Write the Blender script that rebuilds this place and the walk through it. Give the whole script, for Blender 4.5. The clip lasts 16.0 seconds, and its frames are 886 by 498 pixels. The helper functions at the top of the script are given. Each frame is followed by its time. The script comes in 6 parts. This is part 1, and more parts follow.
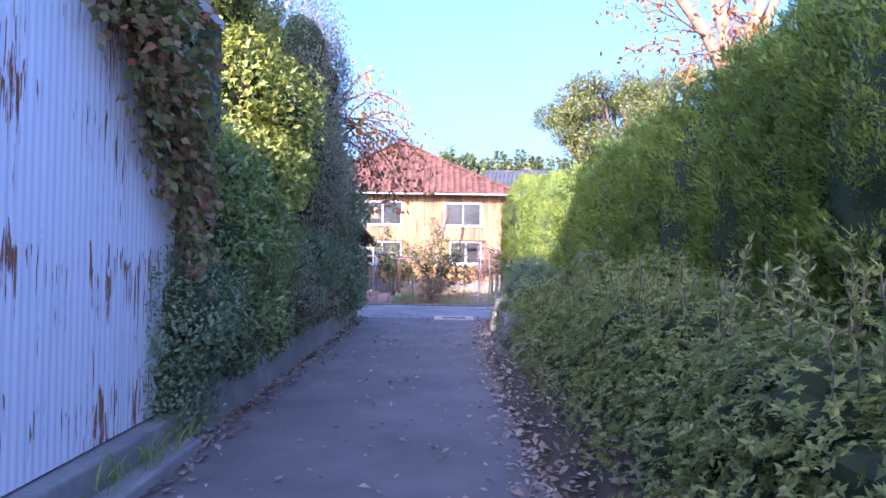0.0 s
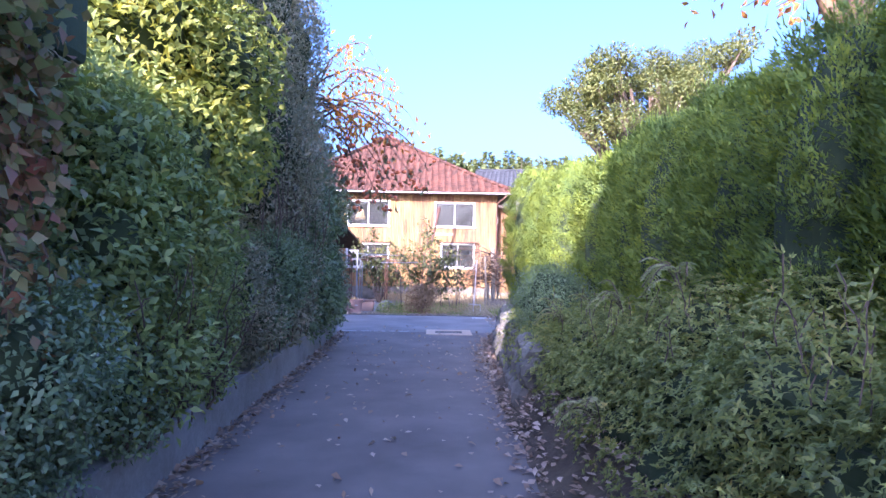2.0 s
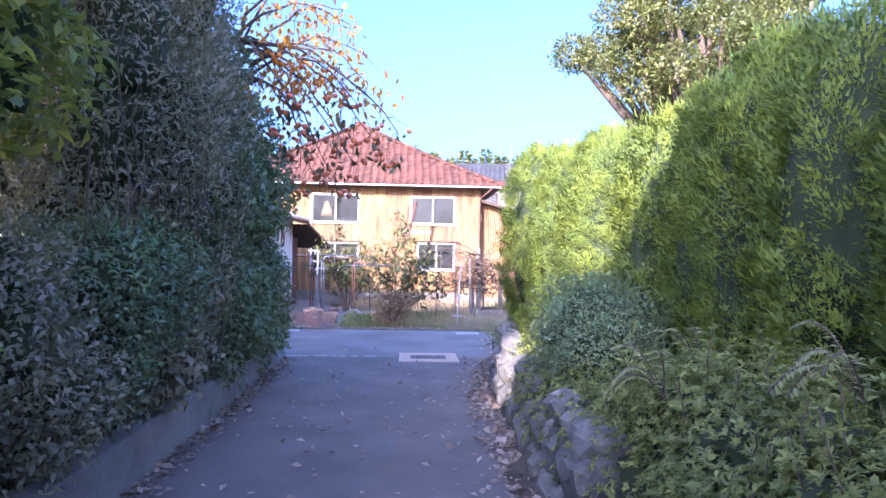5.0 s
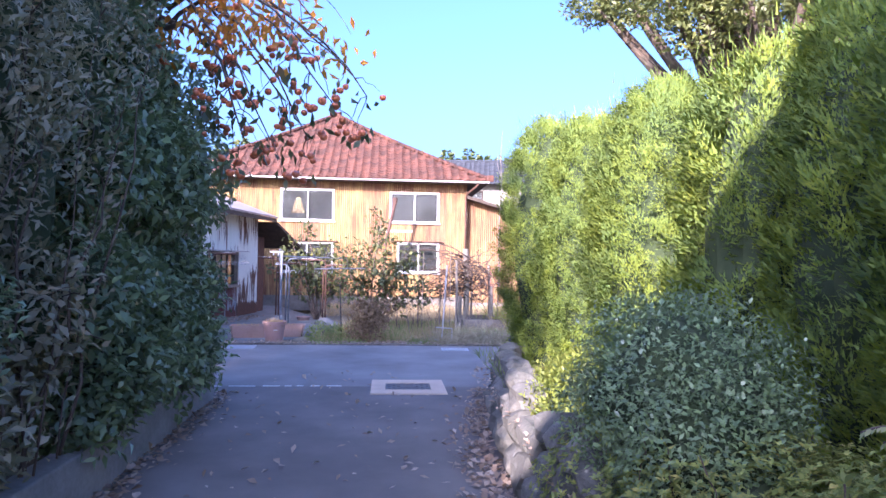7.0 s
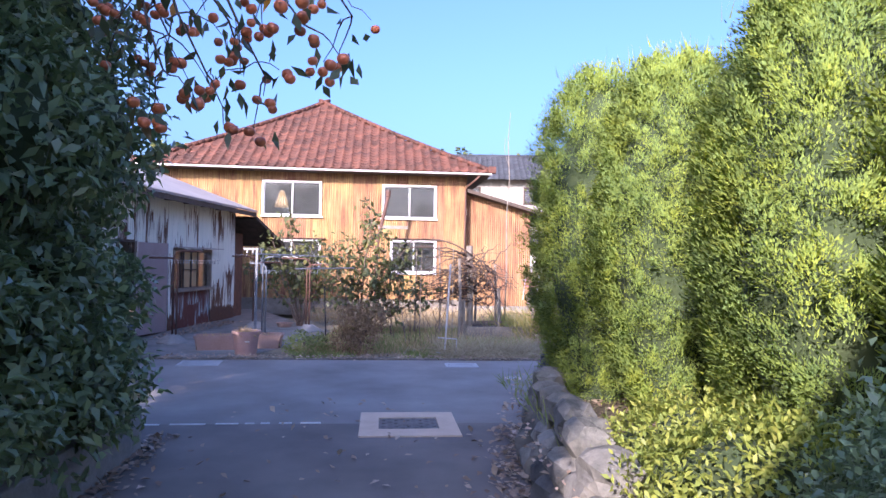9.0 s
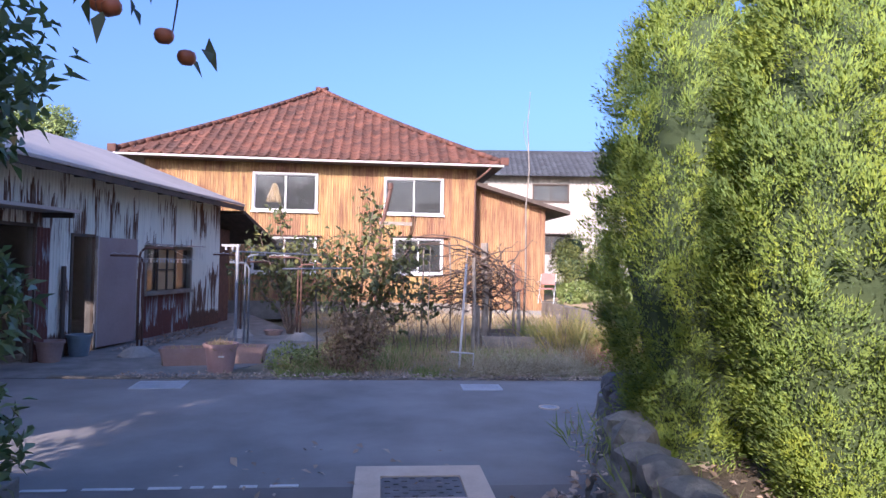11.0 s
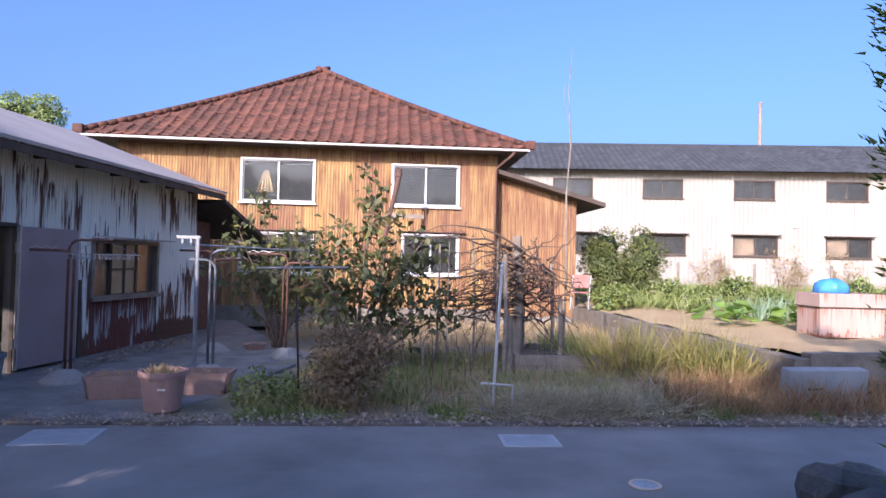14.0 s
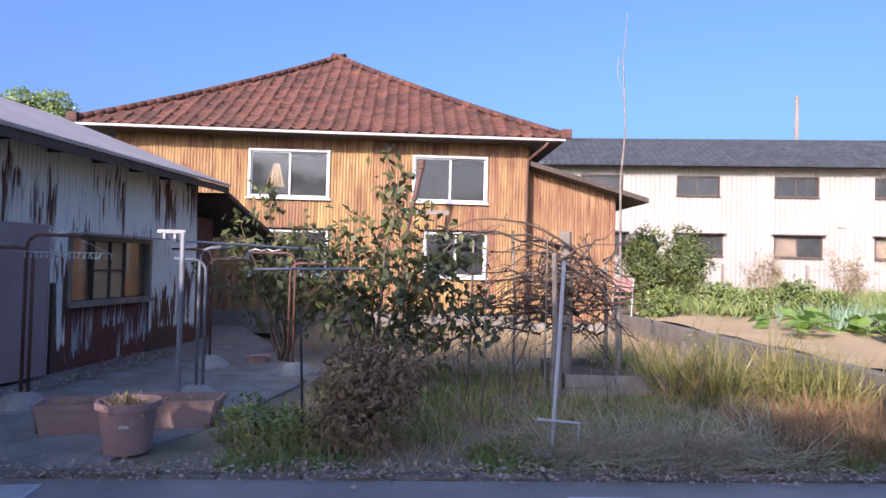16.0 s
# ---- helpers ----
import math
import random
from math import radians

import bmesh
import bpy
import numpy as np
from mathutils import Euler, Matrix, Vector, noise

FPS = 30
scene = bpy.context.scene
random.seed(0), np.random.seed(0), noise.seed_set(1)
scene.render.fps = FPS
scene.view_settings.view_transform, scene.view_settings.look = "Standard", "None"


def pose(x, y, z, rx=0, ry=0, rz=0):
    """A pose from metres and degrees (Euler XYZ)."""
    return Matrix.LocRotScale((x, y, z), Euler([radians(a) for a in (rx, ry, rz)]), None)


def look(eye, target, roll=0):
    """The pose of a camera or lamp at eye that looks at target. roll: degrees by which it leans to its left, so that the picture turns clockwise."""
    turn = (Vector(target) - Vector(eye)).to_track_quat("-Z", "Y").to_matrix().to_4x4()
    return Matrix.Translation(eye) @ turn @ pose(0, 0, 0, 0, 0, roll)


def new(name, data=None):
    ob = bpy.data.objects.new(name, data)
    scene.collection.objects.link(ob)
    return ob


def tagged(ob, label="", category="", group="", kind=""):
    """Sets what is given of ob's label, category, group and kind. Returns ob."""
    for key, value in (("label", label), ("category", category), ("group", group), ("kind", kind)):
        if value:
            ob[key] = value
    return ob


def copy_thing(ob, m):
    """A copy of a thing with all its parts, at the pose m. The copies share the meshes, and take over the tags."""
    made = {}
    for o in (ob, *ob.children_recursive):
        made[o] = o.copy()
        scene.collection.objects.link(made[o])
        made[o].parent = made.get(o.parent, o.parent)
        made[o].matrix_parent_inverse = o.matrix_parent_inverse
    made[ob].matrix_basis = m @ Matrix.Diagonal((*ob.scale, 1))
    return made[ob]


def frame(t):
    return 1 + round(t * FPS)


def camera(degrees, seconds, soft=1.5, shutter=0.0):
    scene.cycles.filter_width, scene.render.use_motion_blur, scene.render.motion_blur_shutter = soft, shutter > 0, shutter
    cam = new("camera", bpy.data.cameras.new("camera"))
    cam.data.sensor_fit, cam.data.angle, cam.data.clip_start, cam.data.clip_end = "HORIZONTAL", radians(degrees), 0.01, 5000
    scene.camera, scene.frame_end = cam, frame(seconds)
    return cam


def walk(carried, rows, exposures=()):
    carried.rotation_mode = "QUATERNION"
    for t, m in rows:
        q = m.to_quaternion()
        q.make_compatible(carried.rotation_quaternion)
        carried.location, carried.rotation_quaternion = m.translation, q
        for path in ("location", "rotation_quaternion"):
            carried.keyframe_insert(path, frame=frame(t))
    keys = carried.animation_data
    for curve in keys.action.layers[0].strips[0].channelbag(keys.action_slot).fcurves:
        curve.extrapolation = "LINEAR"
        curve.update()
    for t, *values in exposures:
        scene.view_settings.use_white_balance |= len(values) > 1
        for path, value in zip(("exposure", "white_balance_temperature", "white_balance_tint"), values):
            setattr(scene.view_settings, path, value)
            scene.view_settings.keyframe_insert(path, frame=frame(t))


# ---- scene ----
cam = camera(68.5, 16.0)
METRES, EYE, TILT, LEAN, TURN = 16.0, 1.46, 1.3, 0.0, 0.0
ROWS = [
    (0.0, 0.0, 0.0, 0.0, 0.01, -0.34, -0.93),
    (0.5, -0.001, 0.0334, 0.0007, -0.33, -0.29, -1.03),
    (1.0, -0.0039, 0.0675, 0.0014, -0.64, -0.23, -1.1),
    (1.5, -0.0085, 0.1019, 0.0018, -0.91, -0.2, -1.13),
    (2.0, -0.0082, 0.1345, 0.0024, -1.1, -0.19, -1.11),
    (2.5, -0.0111, 0.1692, 0.0015, -1.32, -0.2, -1.08),
    (3.0, -0.0082, 0.2055, 0.0001, -1.6, -0.2, -1.07),
    (3.5, -0.0105, 0.2387, 0.0003, -1.97, -0.18, -1.1),
    (4.0, -0.0083, 0.2718, -0.0002, -2.4, -0.16, -1.1),
    (4.5, -0.0085, 0.3062, 0.0003, -2.85, -0.15, -1.11),
    (5.0, -0.0064, 0.3385, 0.0017, -3.22, -0.15, -1.16),
    (7.5, 0.0002, 0.5107, 0.002, -5.08, -0.1, -1.17),
    (8.0, -0.0011, 0.5425, 0.0007, -5.25, -0.09, -1.19),
    (8.5, 0.0005, 0.5754, -0.0006, -5.4, -0.08, -1.19),
    (9.0, -0.0014, 0.6088, -0.0022, -5.53, -0.09, -1.18),
    (11.5, -0.0021, 0.7591, -0.0077, -5.37, 0.02, -1.37),
    (12.0, -0.0009, 0.7888, -0.0089, -5.26, 0.04, -1.4),
    (12.5, -0.0028, 0.8158, -0.0109, -5.19, 0.06, -1.39),
    (13.0, -0.0007, 0.8419, -0.0122, -5.1, 0.07, -1.41),
    (13.5, 0.0009, 0.8703, -0.0129, -4.91, 0.06, -1.4),
    (14.0, 0.0015, 0.8973, -0.0133, -4.66, 0.05, -1.41),
    (14.5, 0.0019, 0.9244, -0.0133, -4.33, 0.05, -1.46),
    (15.0, -0.0018, 0.9509, -0.0139, -3.93, 0.08, -1.49),
    (15.5, -0.0019, 0.9753, -0.0151, -3.53, 0.1, -1.47),
    (16.0, -0.0048, 0.9973, -0.0164, -3.18, 0.15, -1.47),
]
walk(cam, [(t, pose(0, 0, EYE, TILT, LEAN, TURN) @ pose(METRES * x, METRES * y, METRES * z, 90 + pitch, roll, yaw)) for t, x, y, z, yaw, pitch, roll in ROWS],
     exposures=[(0.0, 2.34, 5450, 37), (5.0, 2.38, 5400, 37), (8.0, 1.86, 5600, 33), (9.0, 1.65, 5700, 31), (12.0, 1.26, 5750, 28), (16.0, 1.04, 5800, 26)])

# ---- light ----
SUN_TRAVEL = Vector((0.44, 0.88, -0.41)).normalized()
world = bpy.data.worlds.new("sky")
scene.world = world
world.use_nodes = True
wn = world.node_tree.nodes
sky = wn.new("ShaderNodeTexSky")
sky.sky_type, sky.sun_disc = "NISHITA", False
sky.sun_elevation = math.asin(-SUN_TRAVEL.z)
sky.sun_rotation = math.atan2(-SUN_TRAVEL.x, -SUN_TRAVEL.y)
sky.air_density, sky.dust_density, sky.ozone_density = 1.0, 6.0, 6.5
wn["Background"].inputs["Strength"].default_value = 0.15
world.node_tree.links.new(sky.outputs[0], wn["Background"].inputs["Color"])
sun = new("sun", bpy.data.lights.new("sun", "SUN"))
sun.data.energy, sun.data.angle, sun.data.color = 3.9, radians(0.5), (1.0, 0.86, 0.68)
sun.matrix_world = look((0, 0, 30), Vector((0, 0, 30)) + SUN_TRAVEL)


# ---- materials ----
class Tree:
    """A small builder for node materials."""

    def __init__(self, name):
        self.m = bpy.data.materials.new(name)
        self.m.use_nodes = True
        self.t = self.m.node_tree
        self.bsdf = self.t.nodes["Principled BSDF"]

    def node(self, kind, values=(), **props):
        n = self.t.nodes.new("ShaderNode" + kind)
        for k, v in props.items():
            setattr(n, k, v)
        for k, v in dict(values).items():
            if isinstance(v, bpy.types.NodeSocket):
                self.t.links.new(v, n.inputs[k])
            else:
                n.inputs[k].default_value = v
        return n

    def set(self, **values):
        for k, v in values.items():
            k = k.replace("_", " ")
            if isinstance(v, bpy.types.NodeSocket):
                self.t.links.new(v, self.bsdf.inputs[k])
            else:
                self.bsdf.inputs[k].default_value = v

    def place(self, stretch=(1, 1, 1)):
        g = self.node("NewGeometry")
        return self.node("Mapping", {"Vector": g.outputs["Position"], "Scale": stretch}).outputs[0]

    def noise(self, scale, stretch=(1, 1, 1), detail=4.0, rough=0.6, vector=None):
        v = vector or self.place(stretch)
        return self.node("TexNoise", {"Vector": v, "Scale": scale, "Detail": detail, "Roughness": rough}).outputs[0]

    def ramp(self, fac, stops, interpolation="LINEAR"):
        r = self.node("ValToRGB", {"Fac": fac})
        r.color_ramp.interpolation = interpolation
        e = r.color_ramp.elements
        while len(e) < len(stops):
            e.new(0.5)
        for el, (p, c) in zip(e, stops):
            el.position = p
            el.color = (c, c, c, 1) if isinstance(c, (int, float)) else (*c, 1)
        return r.outputs[0]

    def mix(self, fac, a, b, blend="MIX"):
        n = self.node("Mix", data_type="RGBA", blend_type=blend)
        for k, v in ((0, fac), (6, a), (7, b)):
            if isinstance(v, bpy.types.NodeSocket):
                self.t.links.new(v, n.inputs[k])
            else:
                n.inputs[k].default_value = v if k == 0 else (*v, 1)
        return n.outputs[2]

    def math(self, op, a, b=0.5):
        n = self.node("Math", operation=op)
        for k, v in ((0, a), (1, b)):
            if isinstance(v, bpy.types.NodeSocket):
                self.t.links.new(v, n.inputs[k])
            else:
                n.inputs[k].default_value = v
        return n.outputs[0]

    def bump(self, height, strength=0.3, distance=0.01):
        b = self.node("Bump", {"Height": height, "Strength": strength, "Distance": distance})
        self.t.links.new(b.outputs[0], self.bsdf.inputs["Normal"])

    def chance(self, kind):
        if kind == "object":
            return self.node("ObjectInfo").outputs["Random"]
        return self.node("NewGeometry").outputs["Random Per Island"]


def plain(name, c1, c2, big=1.5, fine=30.0, rough=0.8, bump=0.3, stretch=(1, 1, 1), metal=0.0, chance="", spread=0.25, distance=0.008):
    """Two-scale mottled surface."""
    m = Tree(name)
    a = m.noise(big, stretch)
    b = m.noise(fine, stretch, 5.0, 0.7)
    f = m.math("ADD", m.math("MULTIPLY", a, 0.6), m.math("MULTIPLY", b, 0.4))
    col = m.ramp(f, [(0.32, c1), (0.68, c2)])
    if chance:
        v = m.ramp(m.chance(chance), [(0.0, 1 - spread), (1.0, 1 + spread * 0.6)])
        col = m.mix(1.0, col, v, "MULTIPLY")
    m.set(Base_Color=col, Roughness=m.ramp(b, [(0.3, rough * 0.85), (0.7, min(1, rough * 1.1))]), Metallic=metal)
    if bump:
        m.bump(b, bump, distance)
    return m.m


def leafy(name, colours, rough=0.5, through_light=0.25, patch=0.9, single=0.5, glow=(1.15, 1.1, 0.7)):
    """Leaves: each its own tint, patches over the crown, and some light through the blade."""
    m = Tree(name)
    r = m.chance("island")
    p = m.noise(1.7, (1, 1, 1), 3.0)
    f = m.math("ADD", m.math("MULTIPLY", r, single), m.math("MULTIPLY", m.math("SUBTRACT", p, 0.32), patch))
    f = m.math("ADD", f, m.math("MULTIPLY", m.math("SUBTRACT", m.noise(9.0, (1, 1, 1), 2.0), 0.38), 0.55))
    n = len(colours) - 1
    col = m.ramp(f, [(i / n, c) for i, c in enumerate(colours)])
    m.set(Base_Color=col, Roughness=rough)
    tr = m.node("BsdfTranslucent", {"Color": m.mix(1.0, col, glow, "MULTIPLY")})
    mx = m.node("MixShader", {0: through_light, 1: m.bsdf.outputs[0], 2: tr.outputs[0]})
    m.t.links.new(mx.outputs[0], m.t.nodes["Material Output"].inputs["Surface"])
    return m.m


def corrugated(name, paints, rusts, amount, rough=0.55, seams=0.9, low=-9.0, runs=0.16, edge=0.035, streak=(38, 1.1)):
    """Painted corrugated sheet with rust that runs down in streaks from the sheet ends."""
    m = Tree(name)
    fine = m.noise(1.0, (streak[0], streak[0], streak[1]), 4.0, 0.65)
    wide = m.noise(1.0, (5.0, 5.0, 0.55), 4.0, 0.6)
    grain = m.noise(60.0)
    patchy = m.noise(0.8)
    paint = m.mix(m.ramp(m.noise(1.0, (9, 9, 0.8)), [(0.35, 0.0), (0.65, 1.0)]), paints[0], paints[1])
    paint = m.mix(m.ramp(m.chance("object"), [(0.2, 0.0), (1.0, 0.55)]), paint, paints[2])
    rust = m.mix(m.ramp(grain, [(0.35, 0.0), (0.65, 1.0)]), rusts[0], rusts[1])
    z = m.node("SeparateXYZ", {0: m.node("NewGeometry").outputs["Position"]}).outputs[2]
    shift = m.math("ADD", m.math("MULTIPLY", m.chance("object"), 0.8), m.math("MULTIPLY", m.noise(1.0, (16, 16, 0.0), 2.0), 0.9))
    band = m.math("FRACT", m.math("ADD", m.math("DIVIDE", m.math("ADD", z, 20.0), seams), shift))
    run = m.math("MULTIPLY", m.math("SUBTRACT", band, 0.5), runs)
    f = m.math("ADD", m.math("ADD", m.math("MULTIPLY", fine, 0.5), m.math("MULTIPLY", wide, 0.5)), run)
    f = m.math("ADD", f, m.math("MULTIPLY", m.math("SUBTRACT", patchy, 0.5), 0.25))
    if low > -5:
        f = m.math("ADD", f, m.ramp(m.math("MULTIPLY", m.math("SUBTRACT", low + 0.25, z), 2.0), [(0.0, 0.0), (0.5, 0.35)]))
    mask = m.ramp(f, [(1 - amount - edge, 0.0), (1 - amount + edge, 1.0)])
    m.set(Base_Color=m.mix(mask, paint, rust), Roughness=m.ramp(mask, [(0.0, rough), (1.0, 0.9)]))
    m.bump(m.math("ADD", m.math("MULTIPLY", grain, 0.4), mask), 0.15, 0.003)
    return m.m


def glassy(name, tint=(0.85, 0.9, 0.9)):
    m = Tree(name)
    m.set(Base_Color=(*tint, 1), Roughness=0.02, Transmission_Weight=1.0, IOR=1.45)
    dust = m.node("BsdfDiffuse", {"Color": (0.09, 0.095, 0.095, 1)})
    mx = m.node("MixShader", {0: m.ramp(m.noise(2.5), [(0.3, 0.14), (0.7, 0.30)]), 1: m.bsdf.outputs[0], 2: dust.outputs[0]})
    m.t.links.new(mx.outputs[0], m.t.nodes["Material Output"].inputs["Surface"])
    return m.m


ASPHALT = plain("asphalt", (0.125, 0.108, 0.096), (0.25, 0.222, 0.20), 1.1, 120.0, 0.82, 0.5, distance=0.004)
ROAD_MAT = plain("road_asphalt", (0.15, 0.14, 0.13), (0.33, 0.31, 0.29), 0.9, 120.0, 0.8, 0.45, distance=0.004)
CONCRETE = plain("concrete", (0.16, 0.155, 0.14), (0.36, 0.35, 0.33), 1.8, 25.0, 0.9, 0.5)
APRON_MAT = plain("apron_concrete", (0.10, 0.10, 0.095), (0.32, 0.31, 0.285), 2.2, 40.0, 0.9, 0.4)
STONE = plain("rubble_stone", (0.075, 0.08, 0.07), (0.30, 0.285, 0.255), 4.0, 30.0, 0.9, 0.8, chance="object", spread=0.35, distance=0.02)
DIRTY_KERB = plain("dirty_kerb", (0.10, 0.085, 0.065), (0.25, 0.22, 0.185), 3.0, 30.0, 0.95, 0.6)
EARTH = plain("earth", (0.06, 0.045, 0.03), (0.19, 0.15, 0.10), 2.0, 30.0, 0.95, 0.9, distance=0.03)
BED_EARTH = plain("weedy_soil", (0.14, 0.125, 0.08), (0.34, 0.29, 0.2), 1.3, 22.0, 0.95, 0.9, distance=0.03)
SAND = plain("dry_field_soil", (0.40, 0.28, 0.14), (0.54, 0.40, 0.215), 1.2, 25.0, 0.95, 0.8, distance=0.03)
GRASSLAND = plain("far_ground", (0.09, 0.09, 0.045), (0.2, 0.17, 0.09), 0.3, 8.0, 0.95, 0.5)
WHITE_PAINT = plain("worn_white_paint", (0.5, 0.5, 0.48), (0.78, 0.78, 0.76), 6.0, 60.0, 0.7, 0.2)
HOUSE_RUST = corrugated("rusted_sheet_orange", ((0.38, 0.235, 0.065), (0.50, 0.345, 0.12), (0.26, 0.12, 0.08)), ((0.095, 0.036, 0.034), (0.19, 0.08, 0.04)), 0.53, 0.6, 1.8, runs=0.05, edge=0.16)
SHED_SHEET = corrugated("pale_green_sheet", ((0.70, 0.71, 0.62), (0.78, 0.77, 0.68), (0.70, 0.66, 0.55)), ((0.07, 0.038, 0.03), (0.19, 0.09, 0.05)), 0.43, 0.6, 1.9, runs=0.2, low=0.15)
SHED_LOW = corrugated("rusted_low_sheet", ((0.36, 0.42, 0.42), (0.42, 0.46, 0.45), (0.33, 0.36, 0.36)), ((0.11, 0.035, 0.03), (0.18, 0.07, 0.05)), 0.58, 0.6, 1.0)
WHITE_SHEET = corrugated("white_painted_sheet", ((0.72, 0.75, 0.80), (0.78, 0.80, 0.84), (0.70, 0.73, 0.79)), ((0.20, 0.075, 0.035), (0.32, 0.15, 0.08)), 0.405, 0.5, 0.85, runs=0.10, edge=0.018, streak=(42, 3.2))
CREAM_SHEET = plain("cream_cladding", (0.29, 0.265, 0.225), (0.34, 0.315, 0.275), 0.5, 10.0, 0.7, 0.1, chance="object", spread=0.05)
RED_TILE = plain("red_clay_tile", (0.044, 0.0185, 0.0135), (0.132, 0.046, 0.025), 2.6, 25.0, 0.8, 0.4, chance="object", spread=0.45)
RED_TILE_FIELD = plain("red_clay_tile_field", (0.044, 0.0185, 0.0135), (0.132, 0.046, 0.025), 2.6, 25.0, 0.8, 0.4, chance="island", spread=0.45)
SLATE_TILE = plain("blue_grey_tile", (0.018, 0.021, 0.027), (0.048, 0.054, 0.064), 1.2, 20.0, 0.8, 0.3, chance="island", spread=0.3)
DARK_WOOD = plain("dark_weathered_wood", (0.035, 0.026, 0.02), (0.11, 0.08, 0.06), 6.0, 60.0, 0.85, 0.5, (1, 1, 0.2))
GREY_WOOD = plain("grey_weathered_wood", (0.14, 0.115, 0.09), (0.30, 0.26, 0.21), 6.0, 60.0, 0.88, 0.5)
BARK = plain("bark", (0.07, 0.05, 0.035), (0.19, 0.14, 0.10), 6.0, 40.0, 0.92, 0.8, distance=0.02)
TWIG = plain("twigs", (0.09, 0.065, 0.05), (0.22, 0.16, 0.12), 6.0, 40.0, 0.9, 0.3)
ALUMINIUM = plain("white_aluminium", (0.44, 0.44, 0.43), (0.54, 0.54, 0.53), 3.0, 50.0, 0.4, 0.05)
STEEL = plain("dull_galvanised_steel", (0.28, 0.29, 0.31), (0.46, 0.47, 0.49), 5.0, 60.0, 0.45, 0.1, metal=0.7)
ROOF_SHEET = plain("grey_roof_sheet", (0.30, 0.265, 0.235), (0.44, 0.39, 0.35), 0.9, 20.0, 0.6, 0.15)
RUST_PIPE = plain("rusty_pipe", (0.06, 0.03, 0.025), (0.16, 0.08, 0.055), 8.0, 60.0, 0.8, 0.4)
# near-black green that paints the shade inside crowns and gaps
DARK_CORE = plain("painted_inner_shade", (0.025, 0.045, 0.018), (0.065, 0.09, 0.035), 5.0, 25.0, 1.0, 0.6)
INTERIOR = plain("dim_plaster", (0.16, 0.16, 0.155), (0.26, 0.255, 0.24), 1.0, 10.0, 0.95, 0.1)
GLASS = glassy("window_glass")

# ---- geometry helpers ----


def finish(ob, material, smooth=False):
    ob.data.materials.append(material)
    if smooth:
        ob.data.polygons.foreach_set("use_smooth", [True] * len(ob.data.polygons))
    return ob


def part(name, bm, material, parent=None, label="", smooth=False):
    me = bpy.data.meshes.new(name)
    bm.normal_update()
    bm.to_mesh(me)
    bm.free()
    ob = finish(new(name, me), material, smooth)
    ob.parent = parent
    return tagged(ob, label)


def arr_part(name, verts, faces, material, parent=None, label="", smooth=False):
    """A part from numpy arrays: verts n x 3, faces m x k."""
    me = bpy.data.meshes.new(name)
    verts, faces = np.asarray(verts, np.float32), np.asarray(faces, np.int32)
    k = faces.shape[1]
    me.vertices.add(len(verts))
    me.vertices.foreach_set("co", verts.ravel())
    me.loops.add(faces.size)
    me.loops.foreach_set("vertex_index", faces.ravel())
    me.polygons.add(len(faces))
    me.polygons.foreach_set("loop_start", np.arange(0, faces.size, k, dtype=np.int32))
    me.update(calc_edges=True)
    ob = finish(new(name, me), material, smooth)
    ob.parent = parent
    return tagged(ob, label)


def thing(name, label, category, group="", m=None):
    ob = tagged(new(name), label, category, group)
    ob.empty_display_size = 0.2
    if m is not None:
        ob.matrix_world = m
    return ob


def share(name, mesh, parent, m):
    ob = new(name, mesh)
    ob.parent = parent
    ob.matrix_basis = m
    return ob


def box(bm, x0, x1, y0, y1, z0, z1, bevel=0.0):
    vs = [bm.verts.new((x, y, z)) for z in (z0, z1) for y in (y0, y1) for x in (x0, x1)]
    fs = [bm.faces.new([vs[i] for i in q]) for q in ((0, 2, 3, 1), (4, 5, 7, 6), (0, 1, 5, 4), (2, 6, 7, 3), (0, 4, 6, 2), (1, 3, 7, 5))]
    if bevel:
        es = list({e for f in fs for e in f.edges})
        bmesh.ops.bevel(bm, geom=es, offset=bevel, segments=2, affect="EDGES", profile=0.5)
    return bm


def boxes(*bs, bevel=0.0):
    bm = bmesh.new()
    for b in bs:
        box(bm, *b, bevel=bevel)
    return bm


def prism(bm, outline, z0, z1):
    """An upright slab over a counter-clockwise outline."""
    lo = [bm.verts.new((x, y, z0)) for x, y in outline]
    hi = [bm.verts.new((x, y, z1)) for x, y in outline]
    n = len(outline)
    bm.faces.new(hi)
    bm.faces.new(lo[::-1])
    for i in range(n):
        bm.faces.new((lo[i], lo[(i + 1) % n], hi[(i + 1) % n], hi[i]))
    return bm


def tube(bm, pts, radii, sides=8, cap=True):
    """A round bar through the points."""
    pts = [Vector(p) for p in pts]
    if isinstance(radii, (int, float)):
        radii = [radii] * len(pts)
    rings, ref = [], Vector((0.13, 0.31, 0.94))
    for i, p in enumerate(pts):
        d = (pts[min(i + 1, len(pts) - 1)] - pts[max(i - 1, 0)]).normalized()
        u = d.cross(ref if abs(d.dot(ref)) < 0.9 else Vector((1, 0, 0))).normalized()
        v = d.cross(u)
        rings.append([bm.verts.new(p + (u * math.cos(a) + v * math.sin(a)) * radii[i]) for a in [2 * math.pi * k / sides for k in range(sides)]])
    for a, b in zip(rings, rings[1:]):
        for k in range(sides):
            bm.faces.new((a[k], a[(k + 1) % sides], b[(k + 1) % sides], b[k]))
    if cap:
        bm.faces.new(rings[0][::-1])
        bm.faces.new(rings[-1])
    return bm


